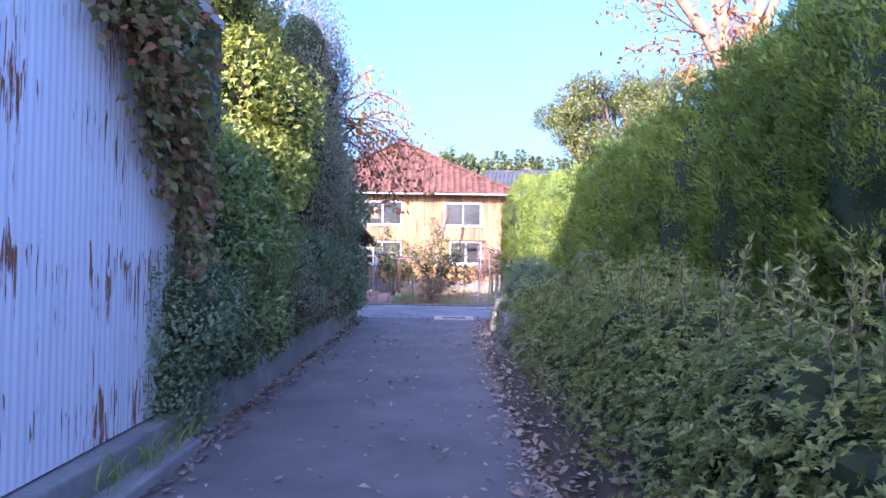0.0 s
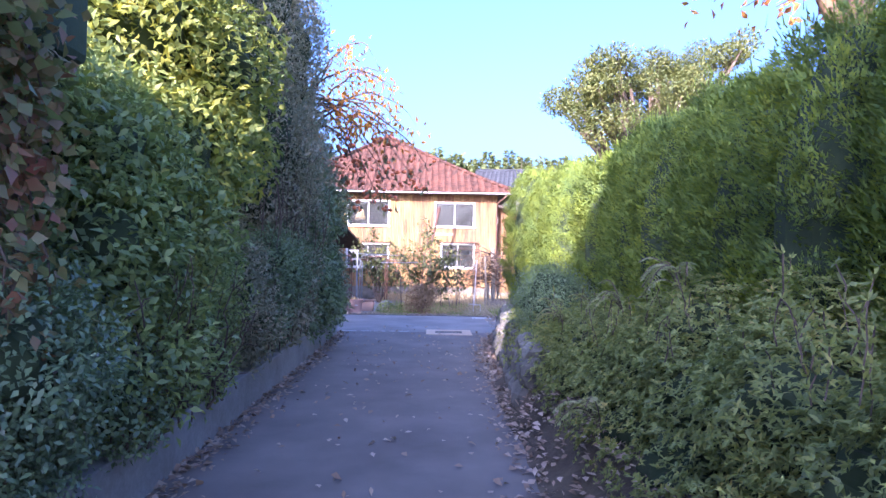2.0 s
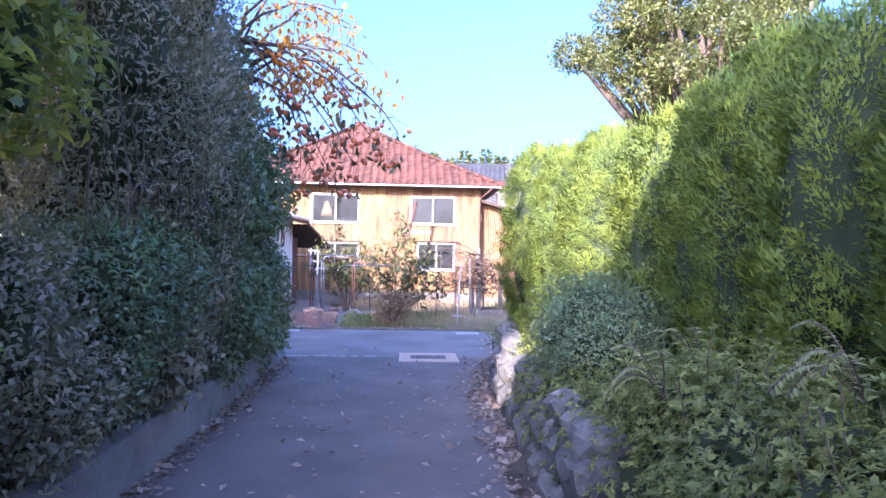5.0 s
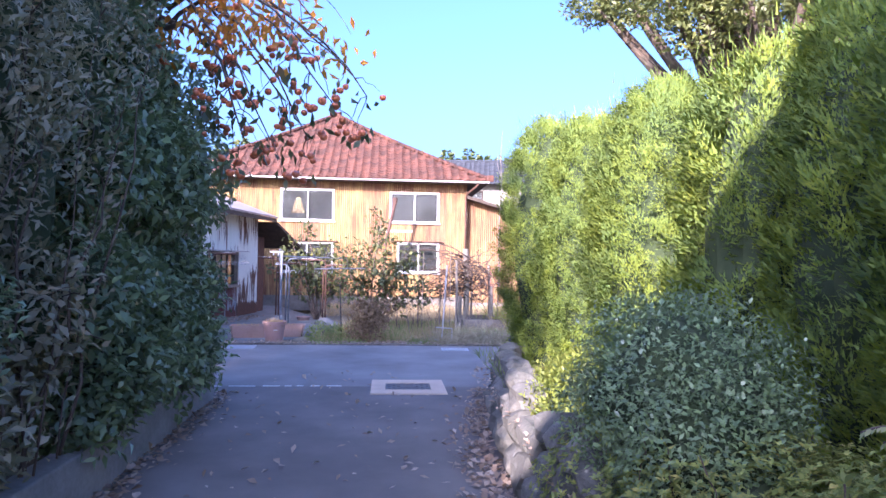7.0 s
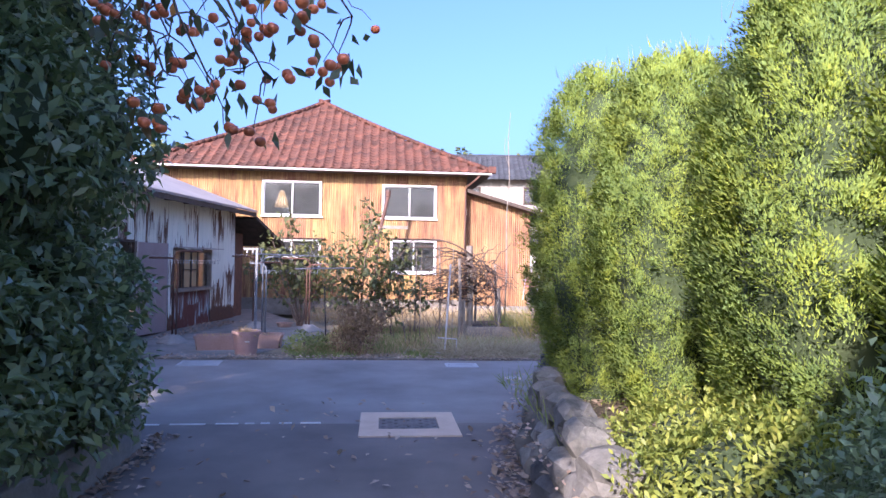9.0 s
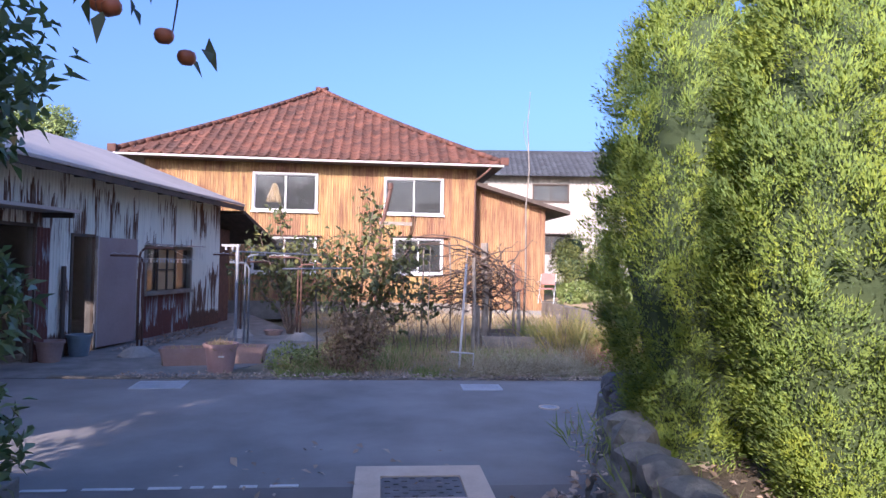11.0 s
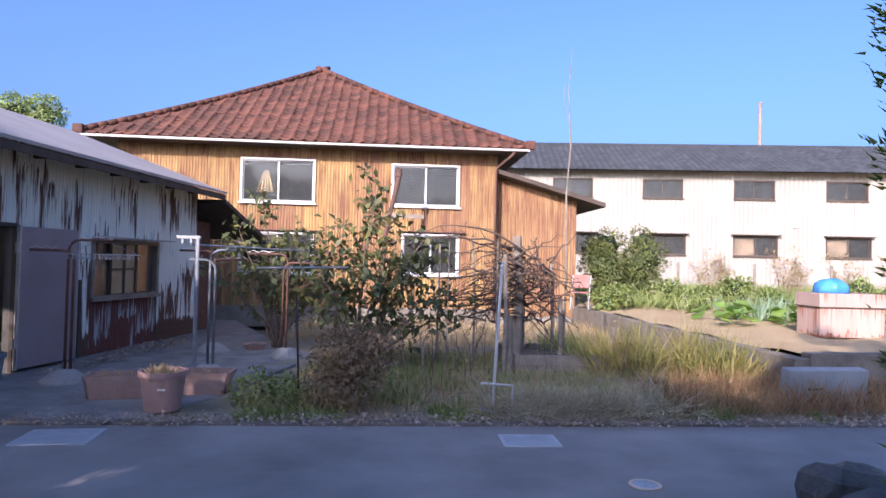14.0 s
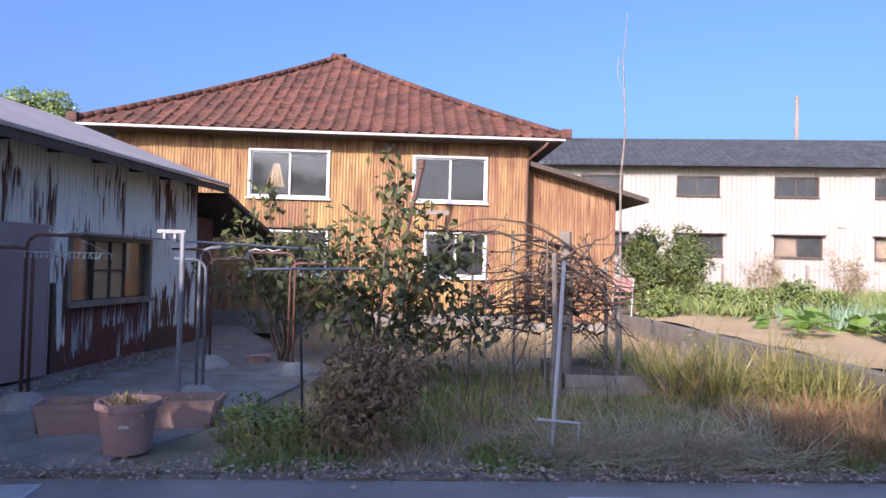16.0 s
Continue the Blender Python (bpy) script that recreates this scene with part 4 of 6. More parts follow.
bank_tree("camellia_tree", "dense camellia with dark glossy leaves", "tree", -2.9, 14.0, (-3.9, 12.2, 0.45), (-1.85, 15.7, 4.6), 34, 0.42, 0.66, DARK_LEAF, 48000, 0.105, 0.05, 105, 0.08, lift=-0.15)
for k in range(8):
    y = 6.6 + k * 1.13
    bank_tree("wall_shrub", "dense low shrub spilling over the retaining wall", "shrub", -2.3, y, (-2.75, y - 0.75, 0.36), (-1.80, y + 0.75, 1.75), 9, 0.3, 0.46, (AZALEA_LEAF, DARK_LEAF, TWIGGY_LEAF, MID_LEAF)[(0, 3, 2, 1, 2, 1, 1, 1)[k]], 15000 if k < 4 else 8000, 0.055 if k < 4 else 0.095, 0.024 if k < 4 else 0.045, 300 + k, 0.03)

# unseen spread to the left is added to keep sun off the road
bank_tree("back_tree", "tall dark evergreen behind the shrubs, widened out of view to block sun", "tree", -5.2, 14.2, (-9.5, 12.0, 1.5), (-2.7, 16.3, 6.6), 48, 0.6, 0.95, DARK_LEAF, 26000, 0.13, 0.06, 106, 0.12)
bank_tree("bare_topped_tree", "tall tree with thin dull green leaves", "tree", -4.6, 10.5, (-6.2, 8.6, 2.5), (-3.2, 12.4, 6.4), 20, 0.55, 0.85, TWIGGY_LEAF, 22000, 0.10, 0.035, 107, 0.1)


def bare_stems(plant, n, lo, hi, seed):
    """Brown crossing stems that show between a shrub's leaves."""
    rnd, bm = random.Random(seed), bmesh.new()
    for _ in range(n):
        a_ = Vector((rnd.uniform(lo[0], hi[0]), rnd.uniform(lo[1], hi[1]), lo[2])) - plant.location
        e = a_ + Vector((rnd.uniform(-0.2, 0.35), rnd.uniform(-0.6, 0.6), rnd.uniform(0.5, 1.0) * (hi[2] - lo[2])))
        line = bend(a_, e, 0, 7, 0.05, rnd)
        r0 = rnd.uniform(0.006, 0.014)
        tube(bm, line, [r0 * (1 - 0.1 * i) for i in range(8)], 5)
        for p in line[2:7:2]:
            tube(bm, bend(p, p + Vector((rnd.uniform(-0.1, 0.25), rnd.uniform(-0.3, 0.3), rnd.uniform(-0.05, 0.3))), 0, 4, 0.02, rnd), [0.005, 0.0045, 0.004, 0.003, 0.002], 4)
    tagged(part("stem_tangle", bm, BARK, plant, smooth=True), kind="stuff")


tw = thing("twig_shrub", "leafless tangle of brown twigs on the bank", "shrub", m=pose(-2.0, 7.0, 0.3))
bare_stems(tw, 44, (-2.05, 6.0, 0.35), (-1.82, 8.3, 1.5), 411)
tw = thing("twig_shrub", "tall thin upright twigs before the grey-leaved tree", "shrub", m=pose(-2.0, 10.6, 0.3))
bare_stems(tw, 24, (-2.1, 9.2, 0.5), (-1.82, 12.0, 3.9), 412)

# ---- trees behind the hedge ----
rng = random.Random(77)
cl = []
for k in range(15):
    px, py, pz = rng.uniform(2.6, 5.6), 14.1 + rng.uniform(-1.0, 1.0), rng.uniform(4.0, 5.75)
    pz -= 0.10 * abs(px - 3.7)
    for _ in range(6):
        q = rng.uniform(0.17, 0.30)
        cl.append(((px + rng.uniform(-0.38, 0.38), py + rng.uniform(-0.38, 0.38), pz + rng.uniform(-0.2, 0.2)), (q * 1.1, q * 1.1, q * 0.85)))
leafy_plant("cloud_pruned_tree", "cloud-pruned evergreen tree with layered leaf pads", "tree", (3.9, 14.2, 0.3), cl, PINE_LEAF, 42000, 0.07, 0.028, 31, 0.17, core=0, lift=0.4)

# ---- persimmon tree reaching over the lane ----
FRUIT = plain("persimmon_skin", (0.52, 0.13, 0.06), (0.74, 0.24, 0.09), 12.0, 60.0, 0.35, 0.05, chance="object", spread=0.35)
PERSIMMON_LEAF = leafy("persimmon_leaves", ((0.36, 0.16, 0.04), (0.58, 0.25, 0.045), (0.68, 0.34, 0.05), (0.70, 0.44, 0.09)), 0.5, 0.5, 0.5)
persimmon = thing("persimmon_tree", "persimmon tree with orange fruit on bare drooping twigs", "tree", m=pose(-3.3, 14.7, 0.3))
rp, rpn = random.Random(12), np.random.default_rng(12)
bm = bmesh.new()
tube(bm, bend((0, 0, -0.1), (0.5, -0.1, 3.9), 0, 6, 0.05, rp), [0.12, 0.11, 0.10, 0.09, 0.08, 0.07, 0.06], 9)
part("trunk", bm, BARK, persimmon, smooth=True)
tips = [(3.05, -0.4, 2.88), (2.75, -0.7, 2.70), (2.45, -0.3, 2.45), (2.1, -0.5, 2.40), (1.95, -0.9, 2.30), (2.2, 0.2, 2.65), (1.75, -0.2, 2.75), (2.9, 0.1, 3.2), (2.55, -1.0, 3.1), (1.6, 0.3, 3.5),
        (2.35, -0.2, 4.6), (2.2, 0.3, 5.0), (1.9, -0.3, 5.3), (2.5, 0.1, 4.3), (1.5, 0.0, 5.4), (2.6, -0.2, 3.8)]
bm = bmesh.new()
ends = []
for tx in tips:
    tx = (tx[0], tx[1], tx[2] + (0.18 if tx[2] < 3.3 else 0.0))
    hub = Vector((0.5 + rp.uniform(0, 0.5), -0.1 + rp.uniform(-0.2, 0.2), rp.uniform(3.7, 4.4)))
    line = bend(hub, tx, -0.42, 9, 0.05, rp)
    tube(bm, line, [0.028 - 0.0024 * i for i in range(10)], 5)
    for p in line[3:]:
        for _ in range(2 if p.z < 3.3 else 1):
            e = p + Vector((rp.uniform(-0.3, 0.35), rp.uniform(-0.3, 0.3), rp.uniform(-0.42, -0.05)))
            tube(bm, bend(p, e, -0.05, 4, 0.02, rp), [0.007, 0.006, 0.005, 0.004, 0.003], 4)
            ends.append(e)
tagged(part("limb_tangle", bm, BARK, persimmon, smooth=True), "thin bare drooping twigs", kind="stuff")
bm = bmesh.new()
lathe(bm, [(0.001, -0.031), (0.020, -0.029), (0.034, -0.014), (0.038, 0.003), (0.031, 0.022), (0.014, 0.029), (0.001, 0.027)], sides=12)
fruit0 = part("fruit", bm, FRUIT, persimmon, smooth=True)
fruit0.matrix_basis = pose(*ends[0])
low = [e for e in ends if e.z < 3.6]
for e in low:
    for _ in range(3):
        if rp.random() < 0.7:
            q = e + Vector((rp.uniform(-0.09, 0.09), rp.uniform(-0.09, 0.09), rp.uniform(-0.10, 0.0)))
            s = share("fruit", fruit0.data, persimmon, pose(*q, rp.uniform(-20, 20), rp.uniform(-20, 20), 0))
            s.scale = (rp.uniform(0.85, 1.15),) * 3
pl = np.array([tuple(e) for e in ends if e.z >= 3.5 for _ in range(9)])
pl += rpn.normal(0, 0.15, pl.shape)
v, f = blades(pl, np.array([0, 0, -0.8]) + rpn.normal(0, 0.5, pl.shape), 0.13, 0.062, rpn, 0.2)
arr_part("crown", v, f, PERSIMMON_LEAF, persimmon, "bright orange hanging leaves")
pl = np.array([tuple(e) for e in ends if e.z < 3.5 for _ in range(3)])
pl += rpn.normal(0, 0.08, pl.shape)
v, f = blades(pl, np.array([0, 0, -0.9]) + rpn.normal(0, 0.35, pl.shape), 0.14, 0.06, rpn, 0.2)
tagged(arr_part("lower_leaf_mass", v, f, leafy("persimmon_green_leaves", ((0.05, 0.07, 0.04), (0.08, 0.105, 0.05), (0.13, 0.14, 0.06), (0.28, 0.12, 0.06)), 0.45, 0.3), persimmon, "dull green hanging leaves"), kind="stuff")

# ---- autumn tree behind the hedge ----
autumn = thing("autumn_tree", "half-bare tree with a few orange leaves above the hedge", "tree", m=pose(3.7, 7.6, 0.3))
ra, ran = random.Random(31), np.random.default_rng(31)
bm = bmesh.new()
tube(bm, bend((0, 0, -0.1), (-0.3, 0, 3.2), 0, 5, 0.05, ra), [0.17, 0.15, 0.14, 0.13, 0.12, 0.11], 9)
for e in ((-1.4, -0.2, 4.6), (-0.6, 0.2, 5.1), (0.5, 0.1, 5.0), (0.1, -0.4, 5.2)):
    tube(bm, bend((-0.3, 0, 3.2), e, -0.1, 5, 0.05, ra), [0.10, 0.085, 0.07, 0.06, 0.045, 0.03], 8)
# brighter copy of the bark, with sunlight put into its colour
part("trunk", bm, plain("sun_painted_bark", (0.20, 0.12, 0.07), (0.36, 0.23, 0.14), 6.0, 40.0, 0.9, 0.7), autumn, smooth=True)
bm, ends = bmesh.new(), []
for k in range(26):
    a = Vector((ra.uniform(-1.2, 0.4), ra.uniform(-0.3, 0.3), ra.uniform(3.5, 4.9)))
    e = a + Vector((ra.uniform(-1.3, 0.6), ra.uniform(-0.6, 0.6), ra.uniform(-0.35, 0.5)))
    line = bend(a, e, -0.08, 6, 0.05, ra)
    tube(bm, line, [0.016, 0.013, 0.011, 0.009, 0.007, 0.005, 0.004], 5)
    ends += line[2:]
tagged(part("twig_tangle", bm, BARK, autumn, smooth=True), kind="stuff")
pl = np.array([tuple(e) for e in ends for _ in range(7)]) + ran.normal(0, 0.10, (len(ends) * 7, 3))
v, f = blades(pl, np.array([0, 0, -0.4]) + ran.normal(0, 0.6, pl.shape), 0.09, 0.045, ran, 0.25)
arr_part("crown", v, f, AUTUMN_LEAF, autumn, "sparse orange and yellow leaves")

# ---- creeper on the white shed ----
creeper = thing("creeper", "red and green creeper hanging over the shed wall", "vine", m=pose(-2.05, 4.5, 0.3))
rc, rcn = random.Random(17), np.random.default_rng(17)
bm, pts = bmesh.new(), []
for k in range(26):
    y0 = rc.uniform(-0.6, 0.7)
    top = Vector((rc.uniform(-0.02, 0.1), y0, 3.05))
    drop = 0.45 + 2.0 * max(0.0, (y0 + 0.5) / 1.2) * rc.uniform(0.5, 1.0)
    line = bend(top, (rc.uniform(0.03, 0.22), y0 + rc.uniform(-0.2, 0.2), 3.05 - drop), 0, 10, 0.06, rc)
    tube(bm, line, 0.006, 4)
    pts += line
part("stem", tube(bm, bend((0.05, 0.62, -0.25), (0.06, 0.5, 3.0), 0, 8, 0.05, rc), 0.02, 6), TWIG, creeper)["kind"] = "stuff"
pl = np.array([tuple(p) for p in pts for _ in range(18)]) + rcn.normal(0, 0.085, (len(pts) * 18, 3))
pl[:, 0] = np.maximum(pl[:, 0], 0.0) + 0.01
v, f = blades(pl, np.array([0.5, 0, -0.6]) + rcn.normal(0, 0.5, pl.shape), 0.075, 0.058, rcn, 0.2)
arr_part("leaf_mass", v, f, leafy("creeper_leaves", ((0.13, 0.17, 0.07), (0.20, 0.24, 0.09), (0.28, 0.18, 0.09), (0.40, 0.10, 0.07)), 0.5, 0.35), creeper)
# plain dark box painted as the shaded gap behind the creeper
part("painted_shade_box", boxes((0.0, 0.16, 0.45, 1.0, 2.2, 3.1), bevel=0.05), DARK_CORE, creeper)

# ---- dry stone wall at the lane's right corner ----
stone_wall = tagged(new("stone_wall"), "rough stacked field-stone wall edging the lane", "stone wall", kind="structure")
line = [(0.86, 8.8), (0.98, 11.0), (1.10, 13.4), (1.26, 15.2), (1.93, 17.22), (5.0, 17.3)]
rw = random.Random(44)
stone_meshes = []
for k in range(7):
    bm = bmesh.new()
    g = bmesh.ops.create_icosphere(bm, subdivisions=2, radius=0.5)["verts"]
    for v in g:
        q = v.co * 1.0
        cube = q / max(abs(q.x), abs(q.y), abs(q.z)) * 0.5
        v.co = q.lerp(cube, 0.62) * (1 + rw.uniform(-0.17, 0.12))
    me = bpy.data.meshes.new("stone")
    bm.to_mesh(me)
    bm.free()
    me.materials.append(STONE)
    stone_meshes.append(me)
for (ax, ay), (bx, by) in zip(line, line[1:]):
    L = math.hypot(bx - ax, by - ay)
    ang = math.degrees(math.atan2(by - ay, bx - ax))
    for row, (zc, hh) in enumerate(((0.10, 0.30), (0.36, 0.28), (0.58, 0.22))):
        d = rw.uniform(0, 0.15)
        while d < L - 0.1:
            w_ = rw.uniform(0.26, 0.5)
            if row < 2 or rw.random() < 0.8:
                s = min(1.0, (d + w_ / 2) / L)
                inn = 0.05 + 0.05 * row
                px, py = ax + (bx - ax) * s, ay + (by - ay) * s
                ob = share("stone", rw.choice(stone_meshes), stone_wall, pose(px + inn * math.sin(radians(ang)), py - inn * math.cos(radians(ang)), zc + rw.uniform(-0.03, 0.03), rw.uniform(-9, 9), rw.uniform(-9, 9), ang + rw.uniform(-8, 8)))
                ob.scale = (w_ * 1.08, rw.uniform(0.26, 0.36), hh * rw.uniform(1.0, 1.25))
            d += w_

# ---- litter, grass and weeds ----
LITTER = leafy("fallen_leaves", ((0.17, 0.11, 0.08), (0.36, 0.26, 0.19), (0.54, 0.44, 0.36), (0.72, 0.66, 0.60)), 0.8, 0.1, 0.4)
DRY_GRASS = leafy("dry_grass", ((0.24, 0.17, 0.09), (0.36, 0.27, 0.15), (0.48, 0.38, 0.22), (0.58, 0.50, 0.33)), 0.8, 0.3)
GREEN_GRASS = leafy("green_weeds", ((0.12, 0.18, 0.05), (0.19, 0.26, 0.08), (0.28, 0.33, 0.11), (0.42, 0.40, 0.18)), 0.6, 0.35)


def litter(name, label, pts, size, rng, material=None):
    d = rng.normal(0, 1, pts.shape)
    d[:, 2] = np.abs(d[:, 2]) * 0.22
    n = len(pts)
    d = unit(d)
    s = unit(np.cross(d, np.tile([0, 0, 1.0], (n, 1)) + rng.normal(0, 0.25, (n, 3))))
    l = (size * rng.uniform(0.5, 1.3, n))[:, None]
    mid = pts + d * l * 0.5
    lift_ = np.array([0, 0, 1.0]) * l * rng.uniform(0.02, 0.3, (n, 1))
    v = np.stack([pts, mid + s * l * 0.3 + lift_, pts + d * l + lift_ * 0.3, mid - s * l * 0.3 + lift_ * 0.6], 1).reshape(-1, 3)
    return tagged(arr_part(name, v, np.arange(4 * n).reshape(-1, 4), material or LITTER), label, "leaf litter", kind="stuff")


rl = np.random.default_rng(9)
n = 2600
y = rl.uniform(1.5, 16.2, n)
edge = 0.80 + 0.012 * y + np.where(y > 13.5, (y - 13.5) * 0.16, 0)
pr = np.stack([edge - np.abs(rl.normal(0, 0.17, n)), y, np.full(n, 0.012)], 1)
n = 1500
y = rl.uniform(3.0, 16.0, n)
pl_ = np.stack([-1.92 + np.abs(rl.normal(0, 0.12, n)) - 0.012 * (y - 5), y, np.full(n, 0.012)], 1)
n = 380
pm = np.stack([rl.uniform(-1.7, 0.7, n), rl.uniform(3.0, 17.5, n), np.full(n, 0.012)], 1)
sl = np.stack([rl.uniform(0.68, 1.1, 900), rl.uniform(1.5, 10.0, 900), np.zeros(900)], 1)
sl[:, 2] = np.interp(sl[:, 0], (0.66, 0.80, 0.95, 1.16), (0.02, 0.09, 0.26, 0.44))
litter("leaf_litter", "pale curled fallen leaves along the lane edges", np.concatenate([pr, pl_, pm, sl]), 0.075, rl)
n = 700
q = np.stack([rl.uniform(-4.6, -3.6, n), rl.uniform(23.5, 27.5, n), np.full(n, -0.012)], 1)
q = q[q[:, 0] < -4.75 + 0.174 * (q[:, 1] - 23.5) + 0.45]
litter("yard_litter", "brown leaves blown against the shed", q, 0.07, rl)
n = 1900
litter("kerb_litter", "fallen leaves and grit along the kerb", np.stack([rl.uniform(-3.5, 5.5, n), 20.82 + rl.normal(0, 0.13, n), np.full(n, 0.03)], 1), 0.05, rl)
n = 3500
q = np.stack([rl.uniform(0.9, 2.3, n), rl.uniform(1, 17, n), np.full(n, 0.42)], 1)
q = q[q[:, 0] > 0.95 + np.where(q[:, 1] > 15, (q[:, 1] - 15) * 0.3, 0)]
litter("bank_litter", "brown fallen leaves under the hedge", q, 0.06, rl)


def grass(name, label, pts, length, width, material, rng, spread=0.35, curl=0.25):
    d = np.array([0, 0, 1.0]) + rng.normal(0, spread, pts.shape) * np.array([1, 1, 0.2])
    v, f = blades(pts, d, length, width, rng, curl)
    return tagged(arr_part(name, v, f, material), label, "grass", kind="stuff")


def patch(rng, n, x0, x1, y0, y1, z):
    return np.stack([rng.uniform(x0, x1, n), rng.uniform(y0, y1, n), np.full(n, z)], 1)


g = patch(rl, 22000, -2.1, 5.2, 21.15, 32.0, -0.07)
g = g[ripple(g, 1.3, 2.0) + rl.normal(0, 0.25, len(g)) > -0.25]
g = g[(g[:, 0] > -1.5 + 0.12 * (g[:, 1] - 21)) | (g[:, 1] > 27.5)]
grass("dry_grass", "dry brown garden grass", g, 0.30, 0.009, DRY_GRASS, rl, 0.6)
g = patch(rl, 30000, -1.9, 4.8, 20.95, 26.0, -0.06)
g = g[(ripple(g, 1.7, 5.0) > -0.25)]
g = g[(g[:, 0] > -1.5 + 0.12 * (g[:, 1] - 21))]
grass("weeds", "low green garden weeds", g, 0.15, 0.02, GREEN_GRASS, rl, 0.7)
g = patch(rl, 4500, 3.2, 9.0, 21.1, 22.6, -0.03)
grass("verge_grass", "reddish dry verge grass", g, 0.4, 0.012, leafy("reddish_dry_grass", ((0.18, 0.09, 0.05), (0.30, 0.17, 0.09), (0.40, 0.26, 0.14), (0.36, 0.30, 0.14)), 0.8, 0.3), rl, 0.45)
g = patch(rl, 2600, 1.1, 3.2, 20.95, 21.7, 0.0)
grass("straw_heap", "heap of cut dry straw by the kerb", g, 0.55, 0.009, leafy("straw", ((0.26, 0.21, 0.13), (0.36, 0.31, 0.2), (0.46, 0.41, 0.29), (0.5, 0.46, 0.36)), 0.8, 0.2), rl, 3.5)
g = np.concatenate([patch(rl, 350, 1.2, 1.6, 12.5, 16.2, 0.45), patch(rl, 1800, 1.9, 4.5, 16.3, 17.25, 0.42), patch(rl, 140, -2.0, -1.8, 3.6, 5.4, 0.1)])
grass("bank_weeds", "thin green and dry weeds on the stone bank", g, 0.22, 0.012, GREEN_GRASS, rl, 0.6)


def pampas(x, y, z, n, h, seed, mat_):
    r = np.random.default_rng(seed)
    top = thing("pampas_clump", "tall clump of yellowing ornamental grass", "grass clump", "garden grass clumps", pose(x, y, z))
    p = np.stack([r.normal(0, 0.16, n), r.normal(0, 0.16, n), np.zeros(n)], 1)
    d = np.array([0, 0, 1.0]) + np.concatenate([p[:, :2] * 2.2 + r.normal(0, 0.22, (n, 2)), np.zeros((n, 1))], 1)
    v, f = blades(p, d, h, 0.018, r, 0.3)
    arr_part("blade_mass", v, f, mat_, top)


PAMPAS = leafy("yellowing_blades", ((0.13, 0.15, 0.05), (0.22, 0.23, 0.07), (0.36, 0.31, 0.11), (0.42, 0.31, 0.14)), 0.6, 0.4)
for k, (x, y, h) in enumerate(((3.35, 24.0, 0.75), (3.75, 23.7, 0.85), (4.5, 23.6, 0.85), (4.85, 23.2, 0.7), (2.95, 25.4, 0.6))):
    pampas(x, y, -0.06, 260, h, 500 + k, PAMPAS if k not in (4,) else GREEN_GRASS)

# ---- garden shrubs ----
FIG_LEAF = leafy("fig_leaves", ((0.045, 0.06, 0.028), (0.075, 0.095, 0.038), (0.14, 0.15, 0.05), (0.32, 0.29, 0.08)), 0.5, 0.3)
DEAD_LEAF = leafy("withered_leaves", ((0.14, 0.09, 0.05), (0.23, 0.155, 0.09), (0.32, 0.22, 0.13), (0.24, 0.23, 0.09)), 0.7, 0.25)


def stemmy(name, label, category, base, tips, leaf_mat, per, L, W, seed, r0, spread=0.2, droop=-0.35, group="", twig=3):
    """An open shrub: visible forking stems with leaves towards their ends."""
    rnd, rng = random.Random(seed), np.random.default_rng(seed)
    top = thing(name, label, category, group, pose(*base))
    bm, pts = bmesh.new(), []
    for tx in tips:
        e = Vector(tx) - Vector(base)
        line = bend((rnd.uniform(-0.08, 0.08), rnd.uniform(-0.08, 0.08), -0.04), e, -0.12 * e.length * 0.5, 7, 0.05, rnd)
        tube(bm, line, [r0 * (1 - 0.11 * i) for i in range(8)], 6)
        pts += line[5:]
        for p in line[3:]:
            for _ in range(twig):
                q = p + Vector((rnd.uniform(-1, 1), rnd.uniform(-1, 1), rnd.uniform(-0.2, 0.9))) * spread
                tube(bm, bend(p, q, 0, 3, 0.015, rnd), [r0 * 0.3, r0 * 0.25, r0 * 0.2, r0 * 0.12], 4)
                pts.append(q)
    part("stem_fork", bm, TWIG, top, smooth=True)
    if per:
        P = np.array([tuple(p) for p in pts for _ in range(per)]) + rng.normal(0, spread * 0.35, (len(pts) * per, 3))
        v, f = blades(P, np.array([0, 0, droop]) + rng.normal(0, 0.65, P.shape), L, W, rng, 0.2, np.tile([0, -0.3, 1.0], (len(P), 1)))
        arr_part("crown", v, f, leaf_mat, top)
    return top


stemmy("fig_tree", "leggy fig tree with large dull green leaves", "fig tree", (-0.45, 24.0, -0.06),
       [(-0.15, 23.9, 2.75), (-0.75, 24.1, 2.1), (0.15, 23.8, 2.1), (0.55, 23.7, 1.6), (-1.05, 23.8, 1.75), (0.85, 23.9, 1.15), (-0.45, 24.3, 1.9), (0.35, 24.2, 1.3), (-0.9, 24.2, 1.3), (0.0, 23.6, 1.55), (-0.2, 24.4, 2.3), (1.05, 24.0, 0.9), (0.5, 23.8, 1.9)], FIG_LEAF, 6, 0.15, 0.085, 201, 0.026, 0.24)
stemmy("fig_tree", "leggy fig tree with large dull green leaves", "fig tree", (-2.0, 26.6, -0.06),
       [(-2.3, 26.5, 2.65), (-1.6, 26.5, 1.9), (-2.8, 26.7, 1.9), (-1.2, 26.6, 1.5), (-2.3, 26.8, 1.6), (-3.1, 26.4, 1.4), (-1.7, 26.3, 2.0), (-2.7, 26.4, 2.1), (-1.3, 26.9, 1.0), (-2.0, 26.3, 1.3)], FIG_LEAF, 6, 0.15, 0.085, 202, 0.028, 0.26)
